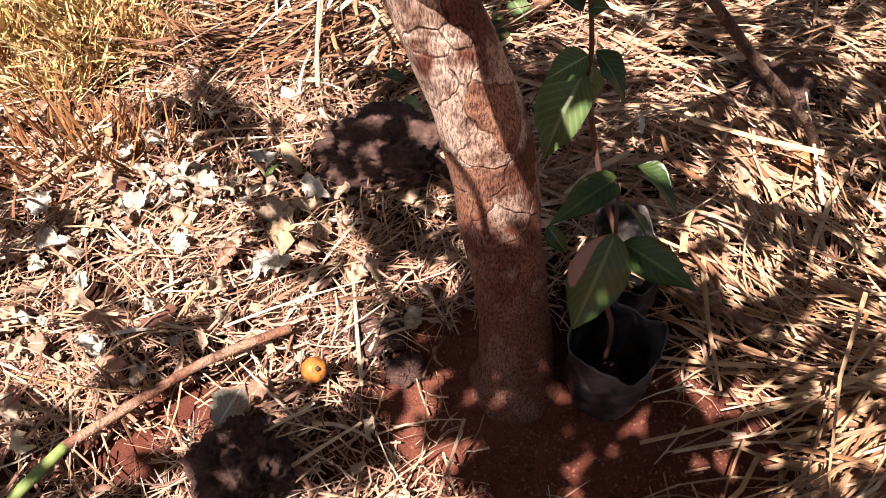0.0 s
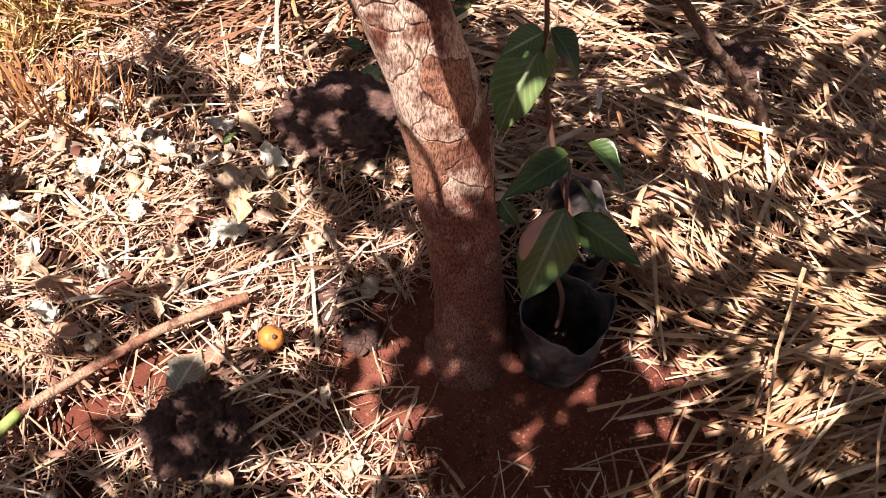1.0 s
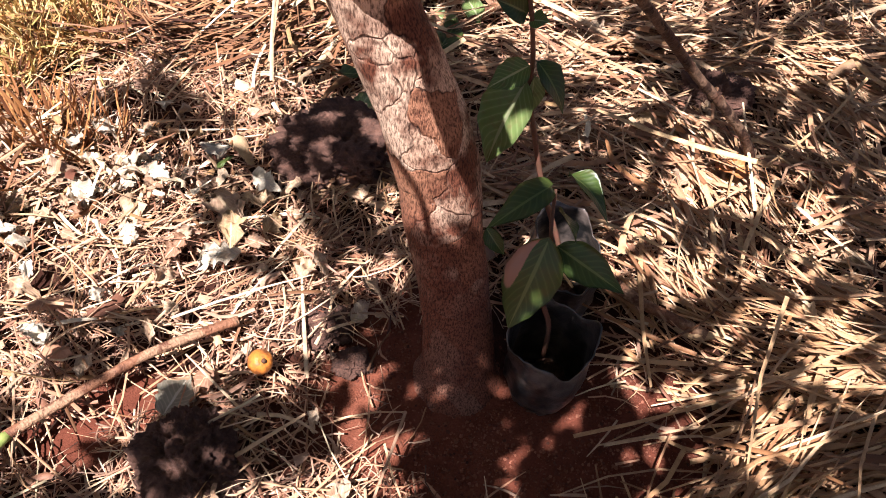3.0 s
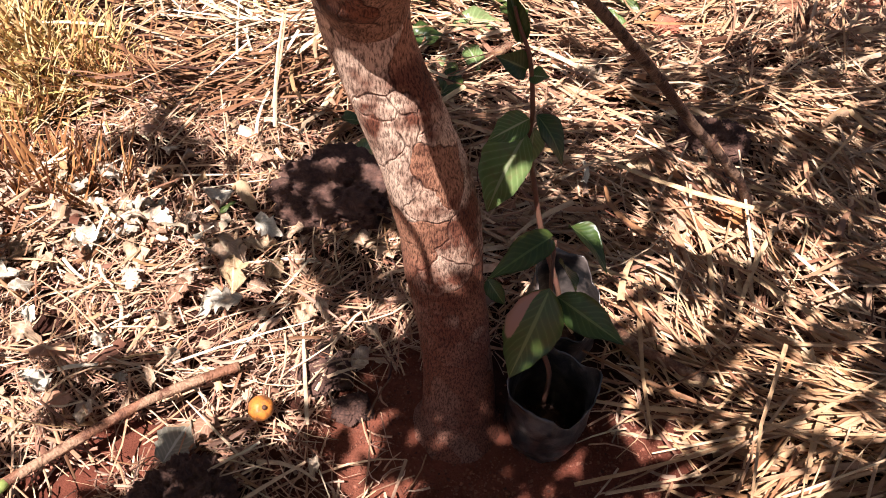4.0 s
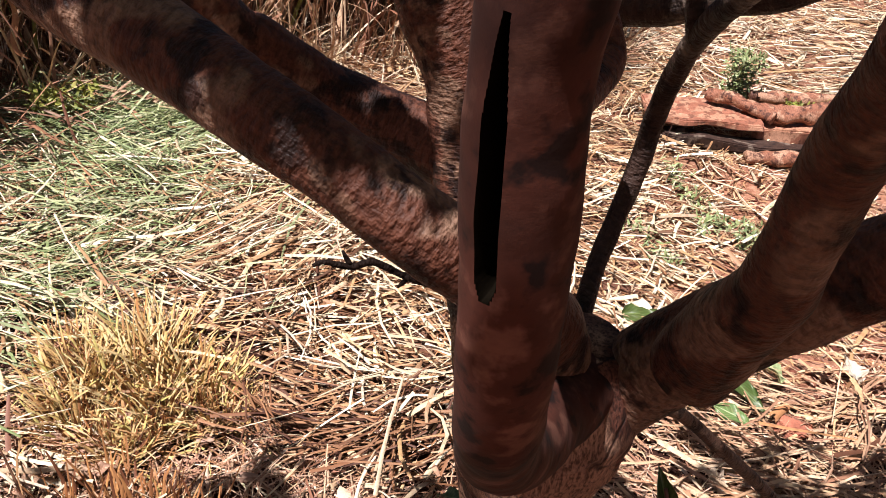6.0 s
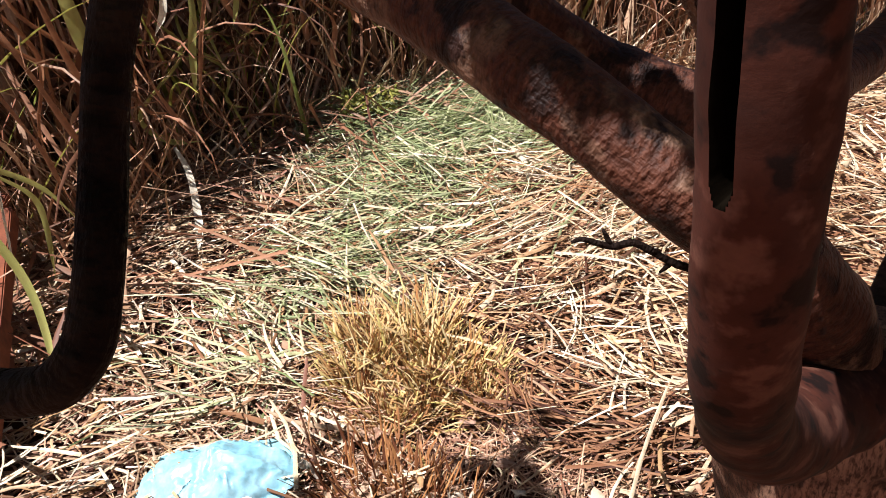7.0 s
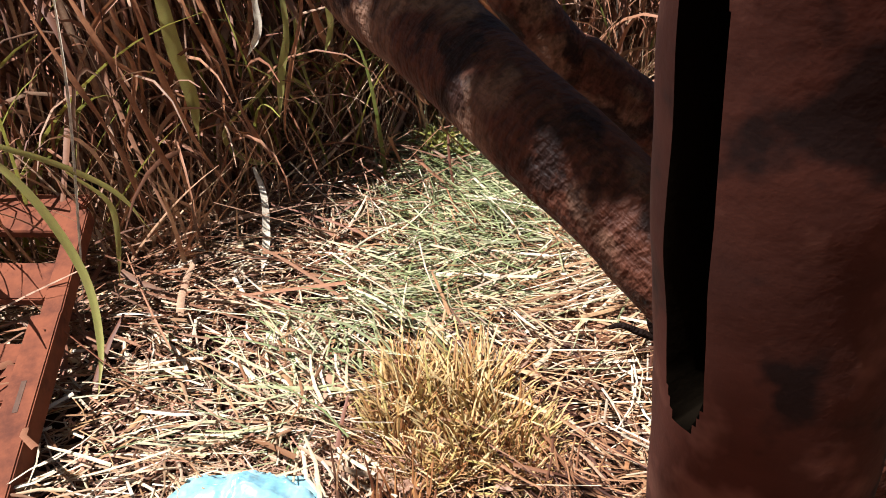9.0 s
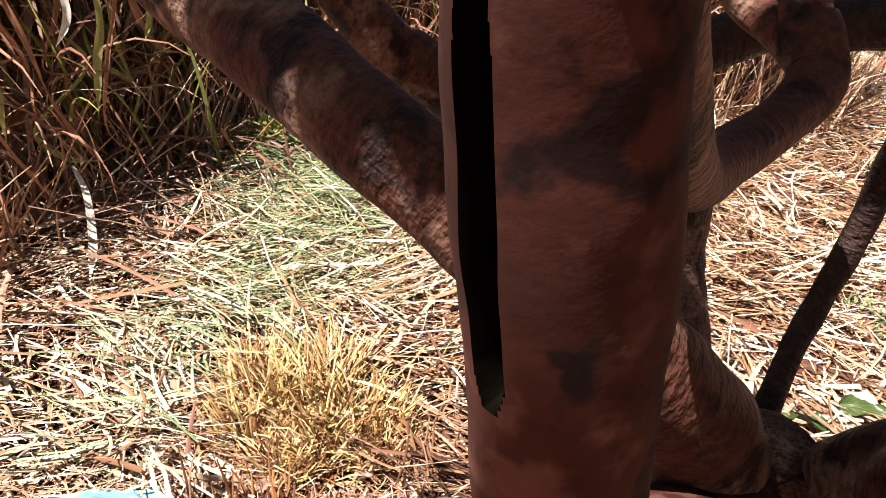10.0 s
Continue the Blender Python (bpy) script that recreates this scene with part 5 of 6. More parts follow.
# ---- clods of earth ----
def clod(name, at, size, seed, mat=CLOD, label="rough dark clod of dry earth on the litter", category="clod", rough=0.45):
    bm = bmesh.new()
    bmesh.ops.create_icosphere(bm, subdivisions=6, radius=1.0)
    for v in bm.verts:
        d = v.co.normalized()
        k = 1 + rough * noise.noise(d * 1.7 + Vector((seed, 0, 0))) + rough * 0.9 * (0.5 - abs(noise.noise(d * 4 + Vector((0, seed, 0))))) + rough * 0.5 * (0.35 - abs(noise.noise(d * 9 + Vector((seed, 0, 0))))) + rough * 0.16 * noise.noise(d * 11 + Vector((0, 0, seed)))
        k += rough * 0.16 * noise.noise(d * 24 + Vector((seed, seed, 0))) + rough * 0.08 * noise.noise(d * 50 + Vector((seed, 0, seed))) + rough * 0.06 * noise.noise(d * 90)
        v.co = Vector((d.x * size[0], d.y * size[1], d.z * size[2])) * k
    bmesh.ops.translate(bm, verts=bm.verts, vec=at)
    me = bpy.data.meshes.new(name)
    bm.to_mesh(me)
    bm.free()
    me.shade_smooth()
    me.materials.append(mat)
    return tagged(new(name, me), label, category)


clod("earth_clod", (-0.045, 1.235, 0.035), (0.125, 0.085, 0.075), 2.0)
clod("earth_clod", (-0.205, 0.545, 0.03), (0.066, 0.070, 0.070), 7.0)
clod("earth_clod", (-0.035, 0.83, 0.010), (0.05, 0.04, 0.026), 11.0)
clod("earth_clod", (0.03, 0.755, 0.006), (0.03, 0.024, 0.018), 15.0)
clod("earth_clod", (0.765, 1.475, 0.03), (0.075, 0.06, 0.055), 19.0)
clod("brick_piece", (0.735, 1.965, 0.008), (0.045, 0.035, 0.022), 23.0, BRICK, "small broken piece of red brick", "brick", 0.25)


def crumbs(name, n, box, keep, sizes, mat, label):
    """Grains of soil, each a small uneven lump, in one mesh."""
    t = (1 + 5 ** 0.5) / 2
    v0 = np.array([(-1, t, 0), (1, t, 0), (-1, -t, 0), (1, -t, 0), (0, -1, t), (0, 1, t), (0, -1, -t), (0, 1, -t), (t, 0, -1), (t, 0, 1), (-t, 0, -1), (-t, 0, 1)]) / 1.9
    f0 = np.array([(0, 11, 5), (0, 5, 1), (0, 1, 7), (0, 7, 10), (0, 10, 11), (1, 5, 9), (5, 11, 4), (11, 10, 2), (10, 7, 6), (7, 1, 8), (3, 9, 4), (3, 4, 2), (3, 2, 6), (3, 6, 8), (3, 8, 9), (4, 9, 5), (2, 4, 11), (6, 2, 10), (8, 6, 7), (9, 8, 1)])
    p = scatter(n, *box, keep)
    size = sizes[0] + (sizes[1] - sizes[0]) * RNG.random(n) ** 3
    v = v0[None] * size[:, None, None] * RNG.uniform(0.35, 1.45, (n, 12, 1))
    v[:, :, 2] *= 0.75
    v += np.stack([p[:, 0], p[:, 1], ground_z(p[:, 0], p[:, 1]) + size * 0.35], -1)[:, None]
    f = f0[None] + (np.arange(n) * 12)[:, None, None]
    ob = mesh_object(name, v.reshape(-1, 3).tolist(), f.reshape(-1, 3).tolist(), mat, False)
    return tagged(ob, label, "soil", kind="stuff")


crumbs("soil_crumbs", 11000, (-0.15, 0.75, 0.42, 0.95), soil_gap, (0.0006, 0.0036), SOIL_CRUMB, "crumbs of red soil round the foot of the tree")
crumbs("yard_crumbs", 5000, (0.6, 2.6, 2.0, 4.2), red_yard, (0.002, 0.014), SOIL_CRUMB, "crumbs of red soil on the yard")


# ---- fallen fruit ----
def fruit():
    thing = empty("fallen_fruit", (-0.122, 0.728, 0.018))
    tagged(thing, "overripe orange fruit with brown rot lying in the straw", "fruit")
    c = Vector((-0.121, 0.724, 0.050))
    bm = bmesh.new()
    bmesh.ops.create_icosphere(bm, subdivisions=4, radius=0.0225)
    for v in bm.verts:
        d = v.co.normalized()
        v.co *= 1 + 0.05 * noise.noise(d * 2) - 0.10 * max(0, d.dot(Vector((0.5, -0.3, 0.8)).normalized()) - 0.86) / 0.14
    bmesh.ops.translate(bm, verts=bm.verts, vec=c)
    me = bpy.data.meshes.new("skin")
    bm.to_mesh(me)
    bm.free()
    me.shade_smooth()
    me.materials.append(FRUIT)
    under(new("skin", me), thing)
    under(limb("calyx", [(*(c + Vector((0.010, -0.006, 0.0165))), 0.005), (*(c + Vector((0.0115, -0.007, 0.0205))), 0.003)], ROT_AND_SLOT_SHADE, 5, 9, 0.3, 200), thing)


fruit()


# ---- fallen leaves ----
def fallen_leaf(name, x, y, z, length, width, heading, mat, label, fold=0.15, curl=0.5, pitch=0.0, roll=0.0, seed=0, ragged=0.25, group="fallen leaves", crumple=0.14):
    v, f, uv = leaf_mesh(length, width, fold, curl, 0.10, seed, ragged=ragged, nx=16, ny=8, crumple=crumple)
    ob = mesh_object(name, v, f, mat, uv=uv)
    ob.matrix_world = Matrix.Translation((x, y, z)) @ Euler((roll, pitch, heading)).to_matrix().to_4x4() @ Matrix.Translation((-length / 2, 0, 0.0))
    return tagged(ob, label, "leaf", group)


fallen_leaf("grey_leaf", -0.247, 0.655, 0.055, 0.092, 0.064, 1.35, LEAF_GREY, "large grey weathered leaf on the litter", 0.08, 0.25, 0.1, 0.1, 3, 0.3, crumple=0.04)
fallen_leaf("orange_leaf", 0.79, 1.24, 0.075, 0.10, 0.055, 0.2, LEAF_ORANGE, "curled orange leaf at the foot of the bent branch", 0.5, 0.8, -0.2, 0.3, 4)
fallen_leaf("yellow_leaf", 0.045, 0.85, 0.045, 0.07, 0.035, 0.9, LEAF_DRY, "curled yellow leaf lying on the soil", 0.5, 1.2, -0.2, 0.5, 5)
fallen_leaf("white_leaf", 0.937, 2.24, 0.035, 0.10, 0.07, 1.9, LEAF_WHITE, "pale bleached leaf on the red yard", 0.3, 0.3, -0.5, 0.2, 6)
fallen_leaf("white_leaf", 0.34, 2.36, 0.035, 0.12, 0.06, -0.5, LEAF_WHITE, "pale bleached leaf on the red yard", 0.3, 0.3, -0.2, 0.2, 7)
for k in range(46):
    x, y = float(RNG.normal(-0.50, 0.13)), float(RNG.normal(1.04, 0.15))
    ln = float(RNG.uniform(0.03, 0.08))
    fallen_leaf("bleached_leaf", x, y, 0.054 + 0.018 * max(-0.4, float(pile(x, y))) + float(RNG.random()) * 0.02, ln, ln * float(RNG.uniform(0.5, 0.8)), float(RNG.uniform(0, 6.3)), LEAF_WHITE if k % 5 else LEAF_DRY, "bleached crumpled leaf in a patch of sun", 0.4, float(RNG.uniform(0.2, 1.3)), float(RNG.uniform(-0.4, 0.3)), float(RNG.normal(0, 0.45)), 20 + k, 0.8, crumple=0.24)
for k in range(150):
    x, y = float(RNG.uniform(-1.1, 0.12)), float(RNG.uniform(0.42, 1.35))
    if k % 5 == 0:
        x, y = float(RNG.uniform(0.5, 1.5)), float(RNG.uniform(0.7, 1.9))
    ln = float(RNG.uniform(0.026, 0.058) + 0.05 * RNG.random() ** 3)
    if soil_gap(np.array(x), np.array(y)) > 0.55 or math.hypot(x - 0.38, y - 0.80) < 0.22 or math.hypot(x - 0.222, y - 0.76) < 0.17:
        continue
    fallen_leaf("dry_leaf", x, y, float(ground_z(x, y)) + 0.018 * max(-0.4, float(pile(x, y))) + float(RNG.uniform(0.045, 0.075)), ln, ln * float(RNG.uniform(0.4, 0.65)), float(RNG.uniform(0, 6.3)), LEAF_DRY, "curled dry brown leaf among the litter", 0.3,
                float(RNG.uniform(0.2, 1.5)), float(RNG.uniform(-0.4, 0.3)), float(RNG.normal(0, 0.35)), k, 0.6, crumple=0.2)
for k, (x, y, ln, wd, hd) in enumerate([(0.22, 1.88, 0.16, 0.07, 0.3), (0.30, 1.93, 0.14, 0.06, 2.2), (0.16, 1.62, 0.13, 0.06, 1.2), (0.13, 1.68, 0.10, 0.05, 2.5), (0.52, 2.12, 0.16, 0.075, 0.1), (0.62, 2.22, 0.15, 0.08, 0.9), (0.68, 2.24, 0.13, 0.06, -0.3), (0.44, 2.2, 0.14, 0.06, 1.9),
                                        (0.60, 2.02, 0.16, 0.07, -0.8), (0.56, 1.93, 0.12, 0.05, 2.6), (0.36, 2.3, 0.17, 0.06, 0.1), (-0.06, 1.45, 0.09, 0.04, 0.2), (-0.02, 1.38, 0.08, 0.04, 1.2), (0.66, 2.5, 0.10, 0.05, 0.2), (0.10, 1.98, 0.15, 0.065, 0.4), (0.20, 2.05, 0.14, 0.06, 1.5), (0.27, 2.0, 0.15, 0.06, -0.6), (0.14, 2.12, 0.13, 0.05, 2.8), (0.34, 2.1, 0.15, 0.065, 0.9), (0.42, 2.05, 0.13, 0.055, 2.2), (0.08, 1.78, 0.14, 0.06, 0.2), (0.20, 1.74, 0.13, 0.055, 2.0), (0.02, 1.68, 0.12, 0.05, 1.1), (0.50, 2.02, 0.14, 0.06, 0.3), (0.70, 2.16, 0.13, 0.055, 1.9), (0.24, 2.18, 0.14, 0.06, 0.1), (-0.28, 1.16, 0.05, 0.012, 1.0), (1.02, 0.78, 0.06, 0.04, 0.5)]):
    fallen_leaf("green_leaf", x, y, 0.055 + 0.008 * (k % 3), ln, wd, hd, LEAF_FRESH if k % 3 == 0 else LEAF_GREEN, "picked green leaf lying on the straw", 0.3, 0.6, -0.15, 0.3 * (-1) ** k, 60 + k, 0.15, "green leaves", 0.06)


# ---- blue plastic ----
def blue_bag():
    nx, ny = 60, 44
    verts, faces = [], []
    for i in range(nx + 1):
        for j in range(ny + 1):
            u, v = i / nx * 2 - 1, j / ny * 2 - 1
            r = math.hypot(u, v)
            q = Vector((u * 2.2, v * 2.2, 3.0))
            z = 0.075 * max(0.0, 1 - r ** 2.2) + 0.030 * noise.noise(q) + 0.016 * abs(noise.noise(q * 2.7)) + 0.007 * noise.noise(q * 7)
            su, sv = u * math.sqrt(1 - v * v / 2.6), v * math.sqrt(1 - u * u / 2.6)
            x = 0.19 * su + 0.02 * noise.noise(q * 1.3 + Vector((5, 0, 0)))
            y = 0.125 * sv + 0.02 * noise.noise(q * 1.3 + Vector((0, 5, 0)))
            verts.append((x, y, max(0.004, z) if r < 0.95 else 0.004 + 0.01 * abs(noise.noise(q * 3))))
    for i in range(nx):
        for j in range(ny):
            a = i * (ny + 1) + j
            faces.append((a, a + ny + 1, a + ny + 2, a + 1))
    ob = mesh_object("plastic_bag", verts, faces, BLUE)
    ob.matrix_world = pose(-1.10, 1.03, 0.035, 0, 0, 40)
    tagged(ob, "crumpled pale blue plastic bag on the straw", "plastic bag")


blue_bag()


# ---- steel frame ----
def bar(name, a, b, w, h, mat, up=(0, 0, 1), bevel=0.004):
    a, b = Vector(a), Vector(b)
    m = aim(a, b, up)
    bm = bmesh.new()
    bmesh.ops.create_cube(bm, size=1.0)
    bmesh.ops.scale(bm, vec=((b - a).length, w, h), verts=bm.verts)
    bmesh.ops.bevel(bm, geom=bm.edges, offset=bevel, segments=2, affect="EDGES")
    bmesh.ops.transform(bm, matrix=m @ Matrix.Translation(((b - a).length / 2, 0, 0)), verts=bm.verts)
    me = bpy.data.meshes.new(name)
    bm.to_mesh(me)
    bm.free()
    me.materials.append(mat)
    return new(name, me)


def steel_frame():
    thing = empty("steel_frame", (-1.6, 0.65, 0.0))
    tagged(thing, "old steel frame with red oxide paint, leaning in the grass", "steel frame")
    near, far = Vector((-1.465, 0.620, 0.05)), Vector((-2.322, 1.318, 0.345))
    side = Vector((-0.80, -0.60, 0.0))
    along = (far - near).normalized()
    n = side.cross(along).normalized()
    n = n if n.z > 0 else -n
    under(bar("side_rail", near, near.lerp(far, 0.575), 0.084, 0.075, RUST, n), thing)
    under(bar("side_rail", near.lerp(far, 0.55) - n * 0.016, far, 0.062, 0.060, RUST, n), thing)
    for s, w, drop in ((0.385, 0.125, 0.022), (0.48, 0.075, 0.030), (0.735, 0.16, 0.026), (1.03, 0.20, 0.026)):
        p = near.lerp(far, s) + side * 0.03 - n * drop
        under(bar("cross_bar", p, p + side * 1.1, w, 0.03, RUST, n), thing)
    # dark strip laid on the rail, painting the shade in its long hole
    s0 = near.lerp(far, 0.27) + n * 0.0365
    under(bar("slot_shade", s0, s0 + along * 0.105, 0.017, 0.004, ROT_AND_SLOT_SHADE, n, 0.0018), thing)
    under(bar("weld_bead", near.lerp(far, 0.573) + n * 0.012 - side * 0.034, near.lerp(far, 0.573) + n * 0.012 + side * 0.036, 0.008, 0.010, RUST, n, 0.003), thing)


steel_frame()


# ---- stacked wood at the end of the yard ----
def plank(name, a, b, w, h, mat, label, seed):
    ob = bar(name, a, b, w, h, mat, bevel=0.006)
    bm = bmesh.new()
    bm.from_mesh(ob.data)
    bmesh.ops.subdivide_edges(bm, edges=bm.edges, cuts=9, use_grid_fill=True)
    for v in bm.verts:
        v.co += Vector((noise.noise(v.co * 9 + Vector((seed, 0, 0))), noise.noise(v.co * 9 + Vector((0, seed, 0))), 0.7 * noise.noise(v.co * 6) + 0.5 * noise.noise(v.co * 21))) * 0.026
    bm.to_mesh(ob.data)
    bm.free()
    return tagged(ob, label, "plank", "stacked wood")


plank("wooden_plank", (0.33, 4.02, 0.115), (0.86, 4.08, 0.12), 0.34, 0.030, WOOD, "reddish weathered plank on a pile of wood", 1)
plank("wooden_plank", (0.42, 3.90, 0.035), (1.30, 3.90, 0.035), 0.12, 0.05, BARK_DARK, "dark plank under the pile", 2)
plank("wooden_plank", (0.85, 4.02, 0.07), (1.45, 4.10, 0.07), 0.16, 0.08, WOOD, "reddish block of split wood in the pile", 3)
plank("wooden_plank", (0.80, 4.45, 0.06), (1.40, 4.62, 0.06), 0.12, 0.04, WOOD, "reddish weathered plank behind the pile", 4)
for pts in ([(0.80, 4.10, 0.16, 0.04), (0.95, 4.05, 0.15, 0.045), (1.15, 4.10, 0.17, 0.045), (1.32, 4.22, 0.21, 0.04)],
            [(0.62, 4.15, 0.18, 0.028), (0.75, 4.08, 0.185, 0.03), (0.92, 3.98, 0.15, 0.026)],
            [(0.80, 3.76, 0.03, 0.03), (1.0, 3.80, 0.03, 0.035), (1.30, 3.86, 0.03, 0.032)],
            [(0.85, 4.35, 0.13, 0.03), (1.1, 4.40, 0.13, 0.032), (1.35, 4.45, 0.14, 0.03)]):
    tagged(limb("log", pts, SPLIT_LOG, 46, 18, 0.45, 16.0, seed=pts[0][0], ridges=0.12), "split weathered log on the wood pile", "log", "stacked wood")


def leafy_weed(name, n, stems, spread, height, leaf, mat, label):
    """A weed of many small leaves set along thin rising stems."""
    k = RNG.integers(0, len(stems), n)
    base = np.array(stems)[k]
    up = RNG.random(n) ** 0.8
    lean = RNG.normal(0, 1, (len(stems), 2))[k]
    x = base[:, 0] + spread * (0.8 * lean[:, 0] * up + 0.35 * RNG.normal(0, 1, n) * (0.4 + up))
    y = base[:, 1] + spread * (0.8 * lean[:, 1] * up + 0.35 * RNG.normal(0, 1, n) * (0.4 + up))
    at = np.stack([x, y, ground_z(x, y) + height * up], -1)
    ob = ribbons(name, at, RNG.uniform(0.6, 1.3, n) * leaf, RNG.uniform(0.25, 0.45, n) * leaf, RNG.uniform(0, 6.3, n), RNG.normal(0.4, 0.5, n), mat, 0.3, 0.5, 0.3, 4, 0.2)
    return tagged(ob, label, "weed", kind="stuff")


leafy_weed("small_shrub", 900, [(0.78, 4.40), (0.82, 4.44), (0.86, 4.40), (0.76, 4.46)], 0.07, 0.36, 0.035, GRASS_FRESH, "feathery green shrub behind the wood pile")
leafy_weed("green_weed", 300, [(1.16, 4.30), (1.25, 4.36)], 0.06, 0.14, 0.04, TALL_GREEN, "yellow-green weed beside the wood pile")
leafy_weed("green_weed", 240, [(-2.25, 3.0), (-2.18, 3.05), (-2.3, 2.93)], 0.09, 0.22, 0.055, TALL_GREEN, "leafy green weed at the edge of the grass")
leafy_weed("green_weed", 700, [(0.55, 3.0), (0.66, 3.1), (0.72, 2.92), (0.80, 3.15), (0.86, 3.02), (0.60, 3.25), (0.92, 3.2), (0.50, 3.4), (1.0, 3.4), (0.46, 2.7), (0.38, 2.9)], 0.09, 0.05, 0.030, GRASS_FRESH, "low green weeds on the red yard")


# ---- single long leaves hanging in front of the grass ----
def reed_leaf(points, width, mat, label, fold=0.25, belly=0.5, twist=0.3):
    line = smooth_line([(*p, 0.0) for p in points], 26)[:, :3]
    verts, faces, uv = [], [], []
    n = len(line)
    for i in range(n):
        s = i / (n - 1)
        d = Vector(line[min(i + 1, n - 1)] - line[max(i - 1, 0)]).normalized()
        across = d.cross(Vector((0.80, -0.45, 0.30))).normalized()
        turn = twist * (math.sin(5.0 * s + 70 * width) + 0.5 * math.sin(11.0 * s + points[0][1] * 9))
        across = (across * math.cos(turn) + d.cross(across) * math.sin(turn)).normalized()
        top = across.cross(d)
        w = width * 0.5 * min(1.0, 0.35 + 1.3 * s) * (0.35 + 0.65 * math.sin(math.pi * min(1.0, s * (1 - belly) + belly * 0.5 + 0.12))) * (1 if s < 0.8 else max(0.02, (1 - s) / 0.2))
        c = Vector(line[i])
        for v in (-1, -0.5, 0, 0.5, 1):
            verts.append(c + across * w * v + top * (abs(v) * w * fold + 0.22 * w * noise.noise(Vector((s * 14, v, width * 99)))))
            uv.append((s, v))
    for i in range(n - 1):
        for j in range(4):
            a = i * 5 + j
            faces.append((a, a + 1, a + 6, a + 5))
    ob = mesh_object("reed_leaf", verts, faces, mat, uv=uv)
    return tagged(ob, label, "reed leaf", "single reed leaves")


reed_leaf([(-2.3, 0.70, 0.55), (-2.1, 0.926, 0.76), (-2.1, 1.101, 0.681), (-2.1, 1.259, 0.565), (-2.1, 1.365, 0.454), (-2.1, 1.434, 0.307)], 0.019, REED_GREEN, "arching green reed leaf over the steel frame")
reed_leaf([(-2.12, 1.23, 0.575), (-2.1, 1.318, 0.46), (-2.1, 1.325, 0.348), (-2.1, 1.293, 0.173)], 0.020, REED_GREEN, "green reed leaf hanging beside the steel frame")
reed_leaf([(-2.25, 0.80, 0.80), (-2.1, 0.982, 0.728), (-2.02, 1.078, 0.589), (-1.92, 1.129, 0.348), (-1.82, 1.088, 0.172), (-1.72, 1.005, 0.06)], 0.026, REED_GREEN, "long yellow-green reed leaf touching the straw")
reed_leaf([(-2.317, 1.684, 1.256), (-2.271, 1.710, 1.021), (-2.271, 1.733, 0.832), (-2.271, 1.763, 0.656), (-2.271, 1.761, 0.493)], 0.055, REED_GREEN, "broad yellow-green reed leaf hanging down")
reed_leaf([(-2.364, 1.610, 1.256), (-2.271, 1.622, 0.998), (-2.243, 1.649, 0.753), (-2.224, 1.734, 0.464), (-2.187, 1.842, 0.233)], 0.025, REED_DRY, "broad dry reed leaf hanging down", 0.6, 0.5, 0.9)
reed_leaf([(-2.317, 2.224, 1.116), (-2.271, 2.202, 0.825), (-2.271, 2.156, 0.663), (-2.271, 2.115, 0.469)], 0.034, REED_GREEN, "green reed leaf hanging in the dry grass")
reed_leaf([(-2.317, 2.317, 1.163), (-2.271, 2.288, 0.896), (-2.271, 2.194, 0.654), (-2.271, 2.135, 0.417), (-2.252, 2.253, 0.270)], 0.019, REED_DRY, "kinked dry reed leaf", 0.6, 0.5, 0.9)
reed_leaf([(-2.317, 2.410, 1.116), (-2.271, 2.413, 0.898), (-2.271, 2.419, 0.788), (-2.271, 2.376, 0.689)], 0.030, REED_GREEN, "tip of a green reed leaf")
reed_leaf([(-2.12, 1.33, 1.3), (-2.1, 1.315, 1.072), (-2.1, 1.281, 0.772), (-2.1, 1.22, 0.428), (-2.1, 1.155, 0.087)], 0.009, STRAW_PALE, "thin pale dead stem hanging down", 0.6)
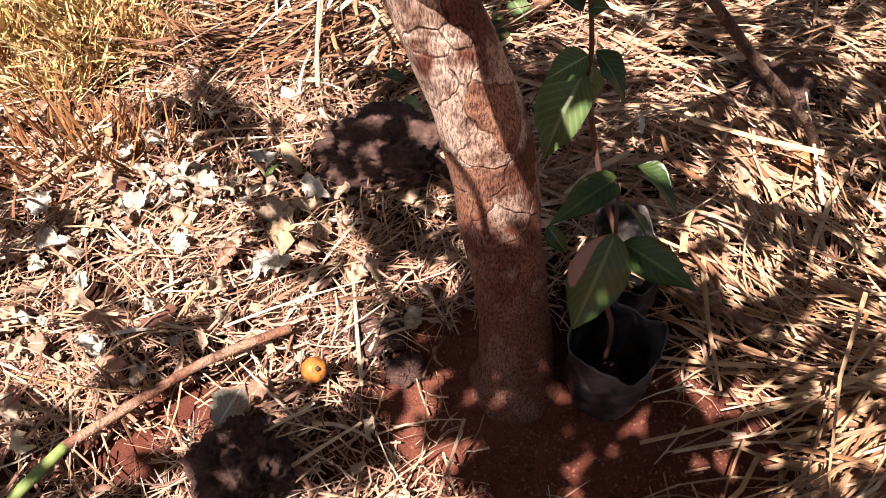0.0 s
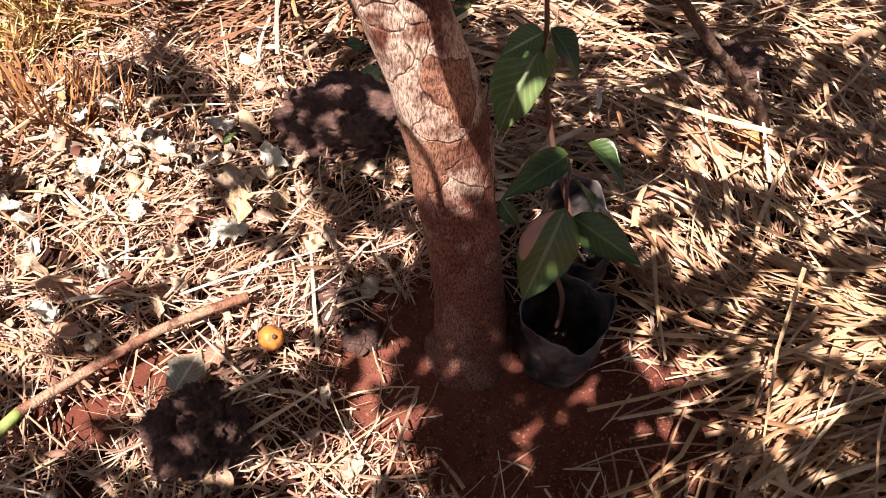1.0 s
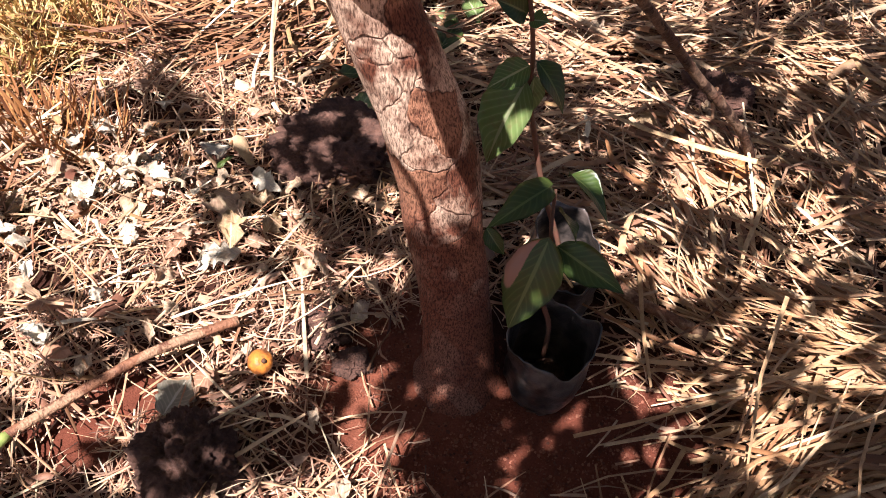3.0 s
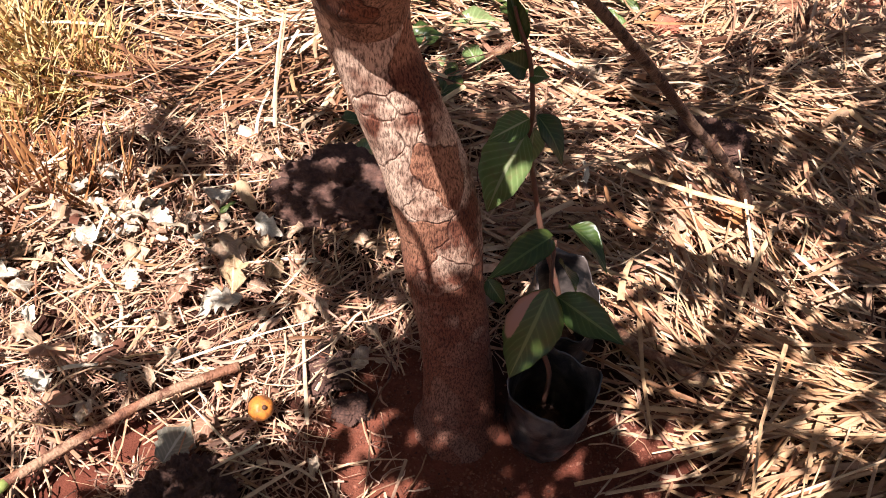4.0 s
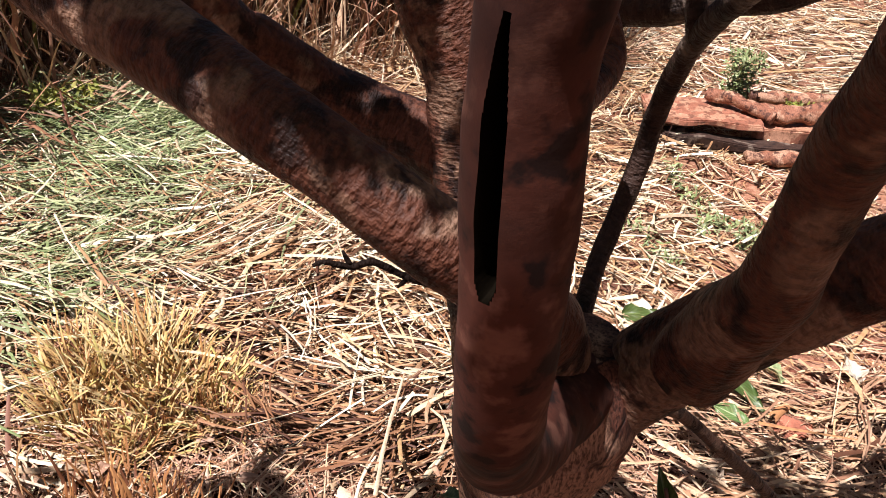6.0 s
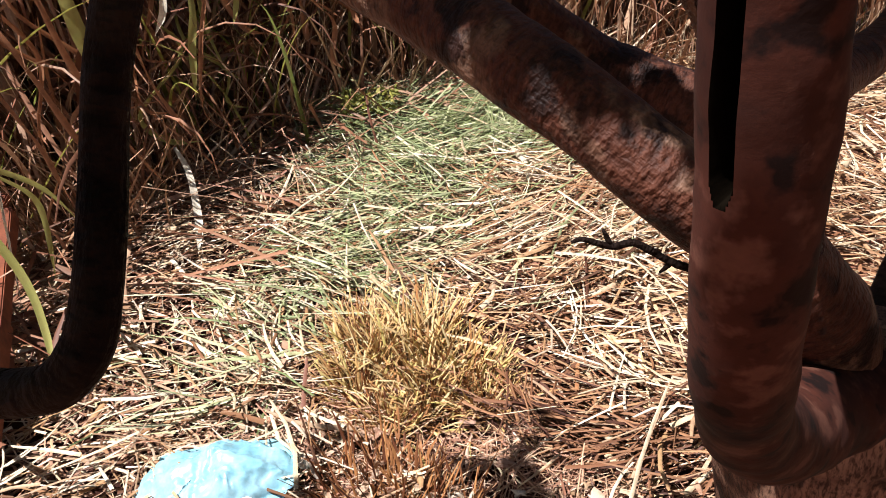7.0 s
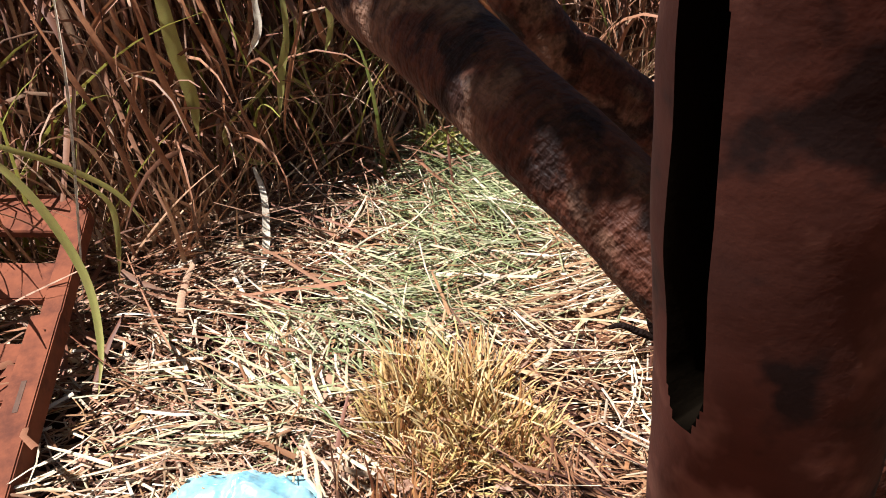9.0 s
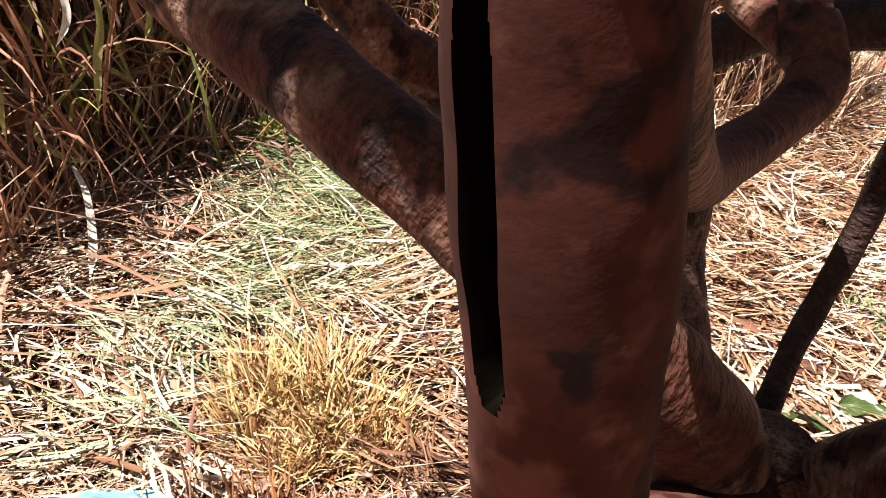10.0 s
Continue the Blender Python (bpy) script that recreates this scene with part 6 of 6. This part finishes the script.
reed_leaf([(-2.35, 2.02, 0.30), (-2.25, 1.98, 0.22), (-2.10, 1.86, 0.10), (-1.98, 1.74, 0.05)], 0.034, STRAW_PALE, "pale fallen reed leaf on the straw")
reed_leaf([(-2.317, 2.121, 1.209), (-2.271, 2.078, 0.948), (-2.243, 2.056, 0.837), (-2.271, 2.010, 0.744)], 0.030, STRAW_PALE, "curling pale reed leaf")
reed_leaf([(-2.410, 1.424, 1.209), (-2.243, 1.470, 0.884), (-2.187, 1.535, 0.605), (-2.131, 1.610, 0.326)], 0.026, REED_DRY, "broad dry reed leaf hanging down", 0.6, 0.5, 0.9)
reed_leaf([(-2.410, 1.284, 1.209), (-2.224, 1.349, 0.837), (-2.169, 1.424, 0.558), (-2.131, 1.442, 0.372)], 0.022, REED_DRY, "broad dry reed leaf hanging down", 0.6, 0.5, 0.9)
reed_leaf([(-2.503, 1.889, 1.209), (-2.317, 1.907, 0.884), (-2.262, 1.945, 0.558), (-2.187, 2.019, 0.354)], 0.025, REED_DRY, "broad dry reed leaf hanging down", 0.6, 0.5, 0.9)
for k in range(22):
    s = float(RNG.uniform(0.22, 0.62))
    (x, y), = wall_line(np.array([s]))
    x, y = x + 0.22 + float(RNG.normal(0, 0.05)), y - 0.10 + float(RNG.normal(0, 0.04))
    drift, foot = float(RNG.normal(0.02, 0.10)), float(RNG.uniform(0.15, 0.65))
    top = foot + float(RNG.uniform(0.40, 0.8))
    sway, kink = float(RNG.normal(0, 0.06)), float(RNG.uniform(-0.12, 0.14))
    reed_leaf([(x - 0.14, y - 0.5 * drift, top), (x - 0.03, y + 0.1 * drift + sway, foot + 0.70 * (top - foot)), (x - 0.01, y + 0.5 * drift - sway, foot + 0.38 * (top - foot)), (x + 0.02, y + drift, foot + 0.07), (x + 0.07, y + drift + kink, foot + 0.25 * abs(kink))],
              float(RNG.uniform(0.014, 0.038)), REED_DRY if k % 7 else REED_GREEN, "dry brown reed leaf hanging in the tall grass" if k % 7 else "curling green reed leaf in the dry grass", float(RNG.uniform(0.3, 0.9)), 0.5, float(RNG.uniform(0.5, 1.2)))
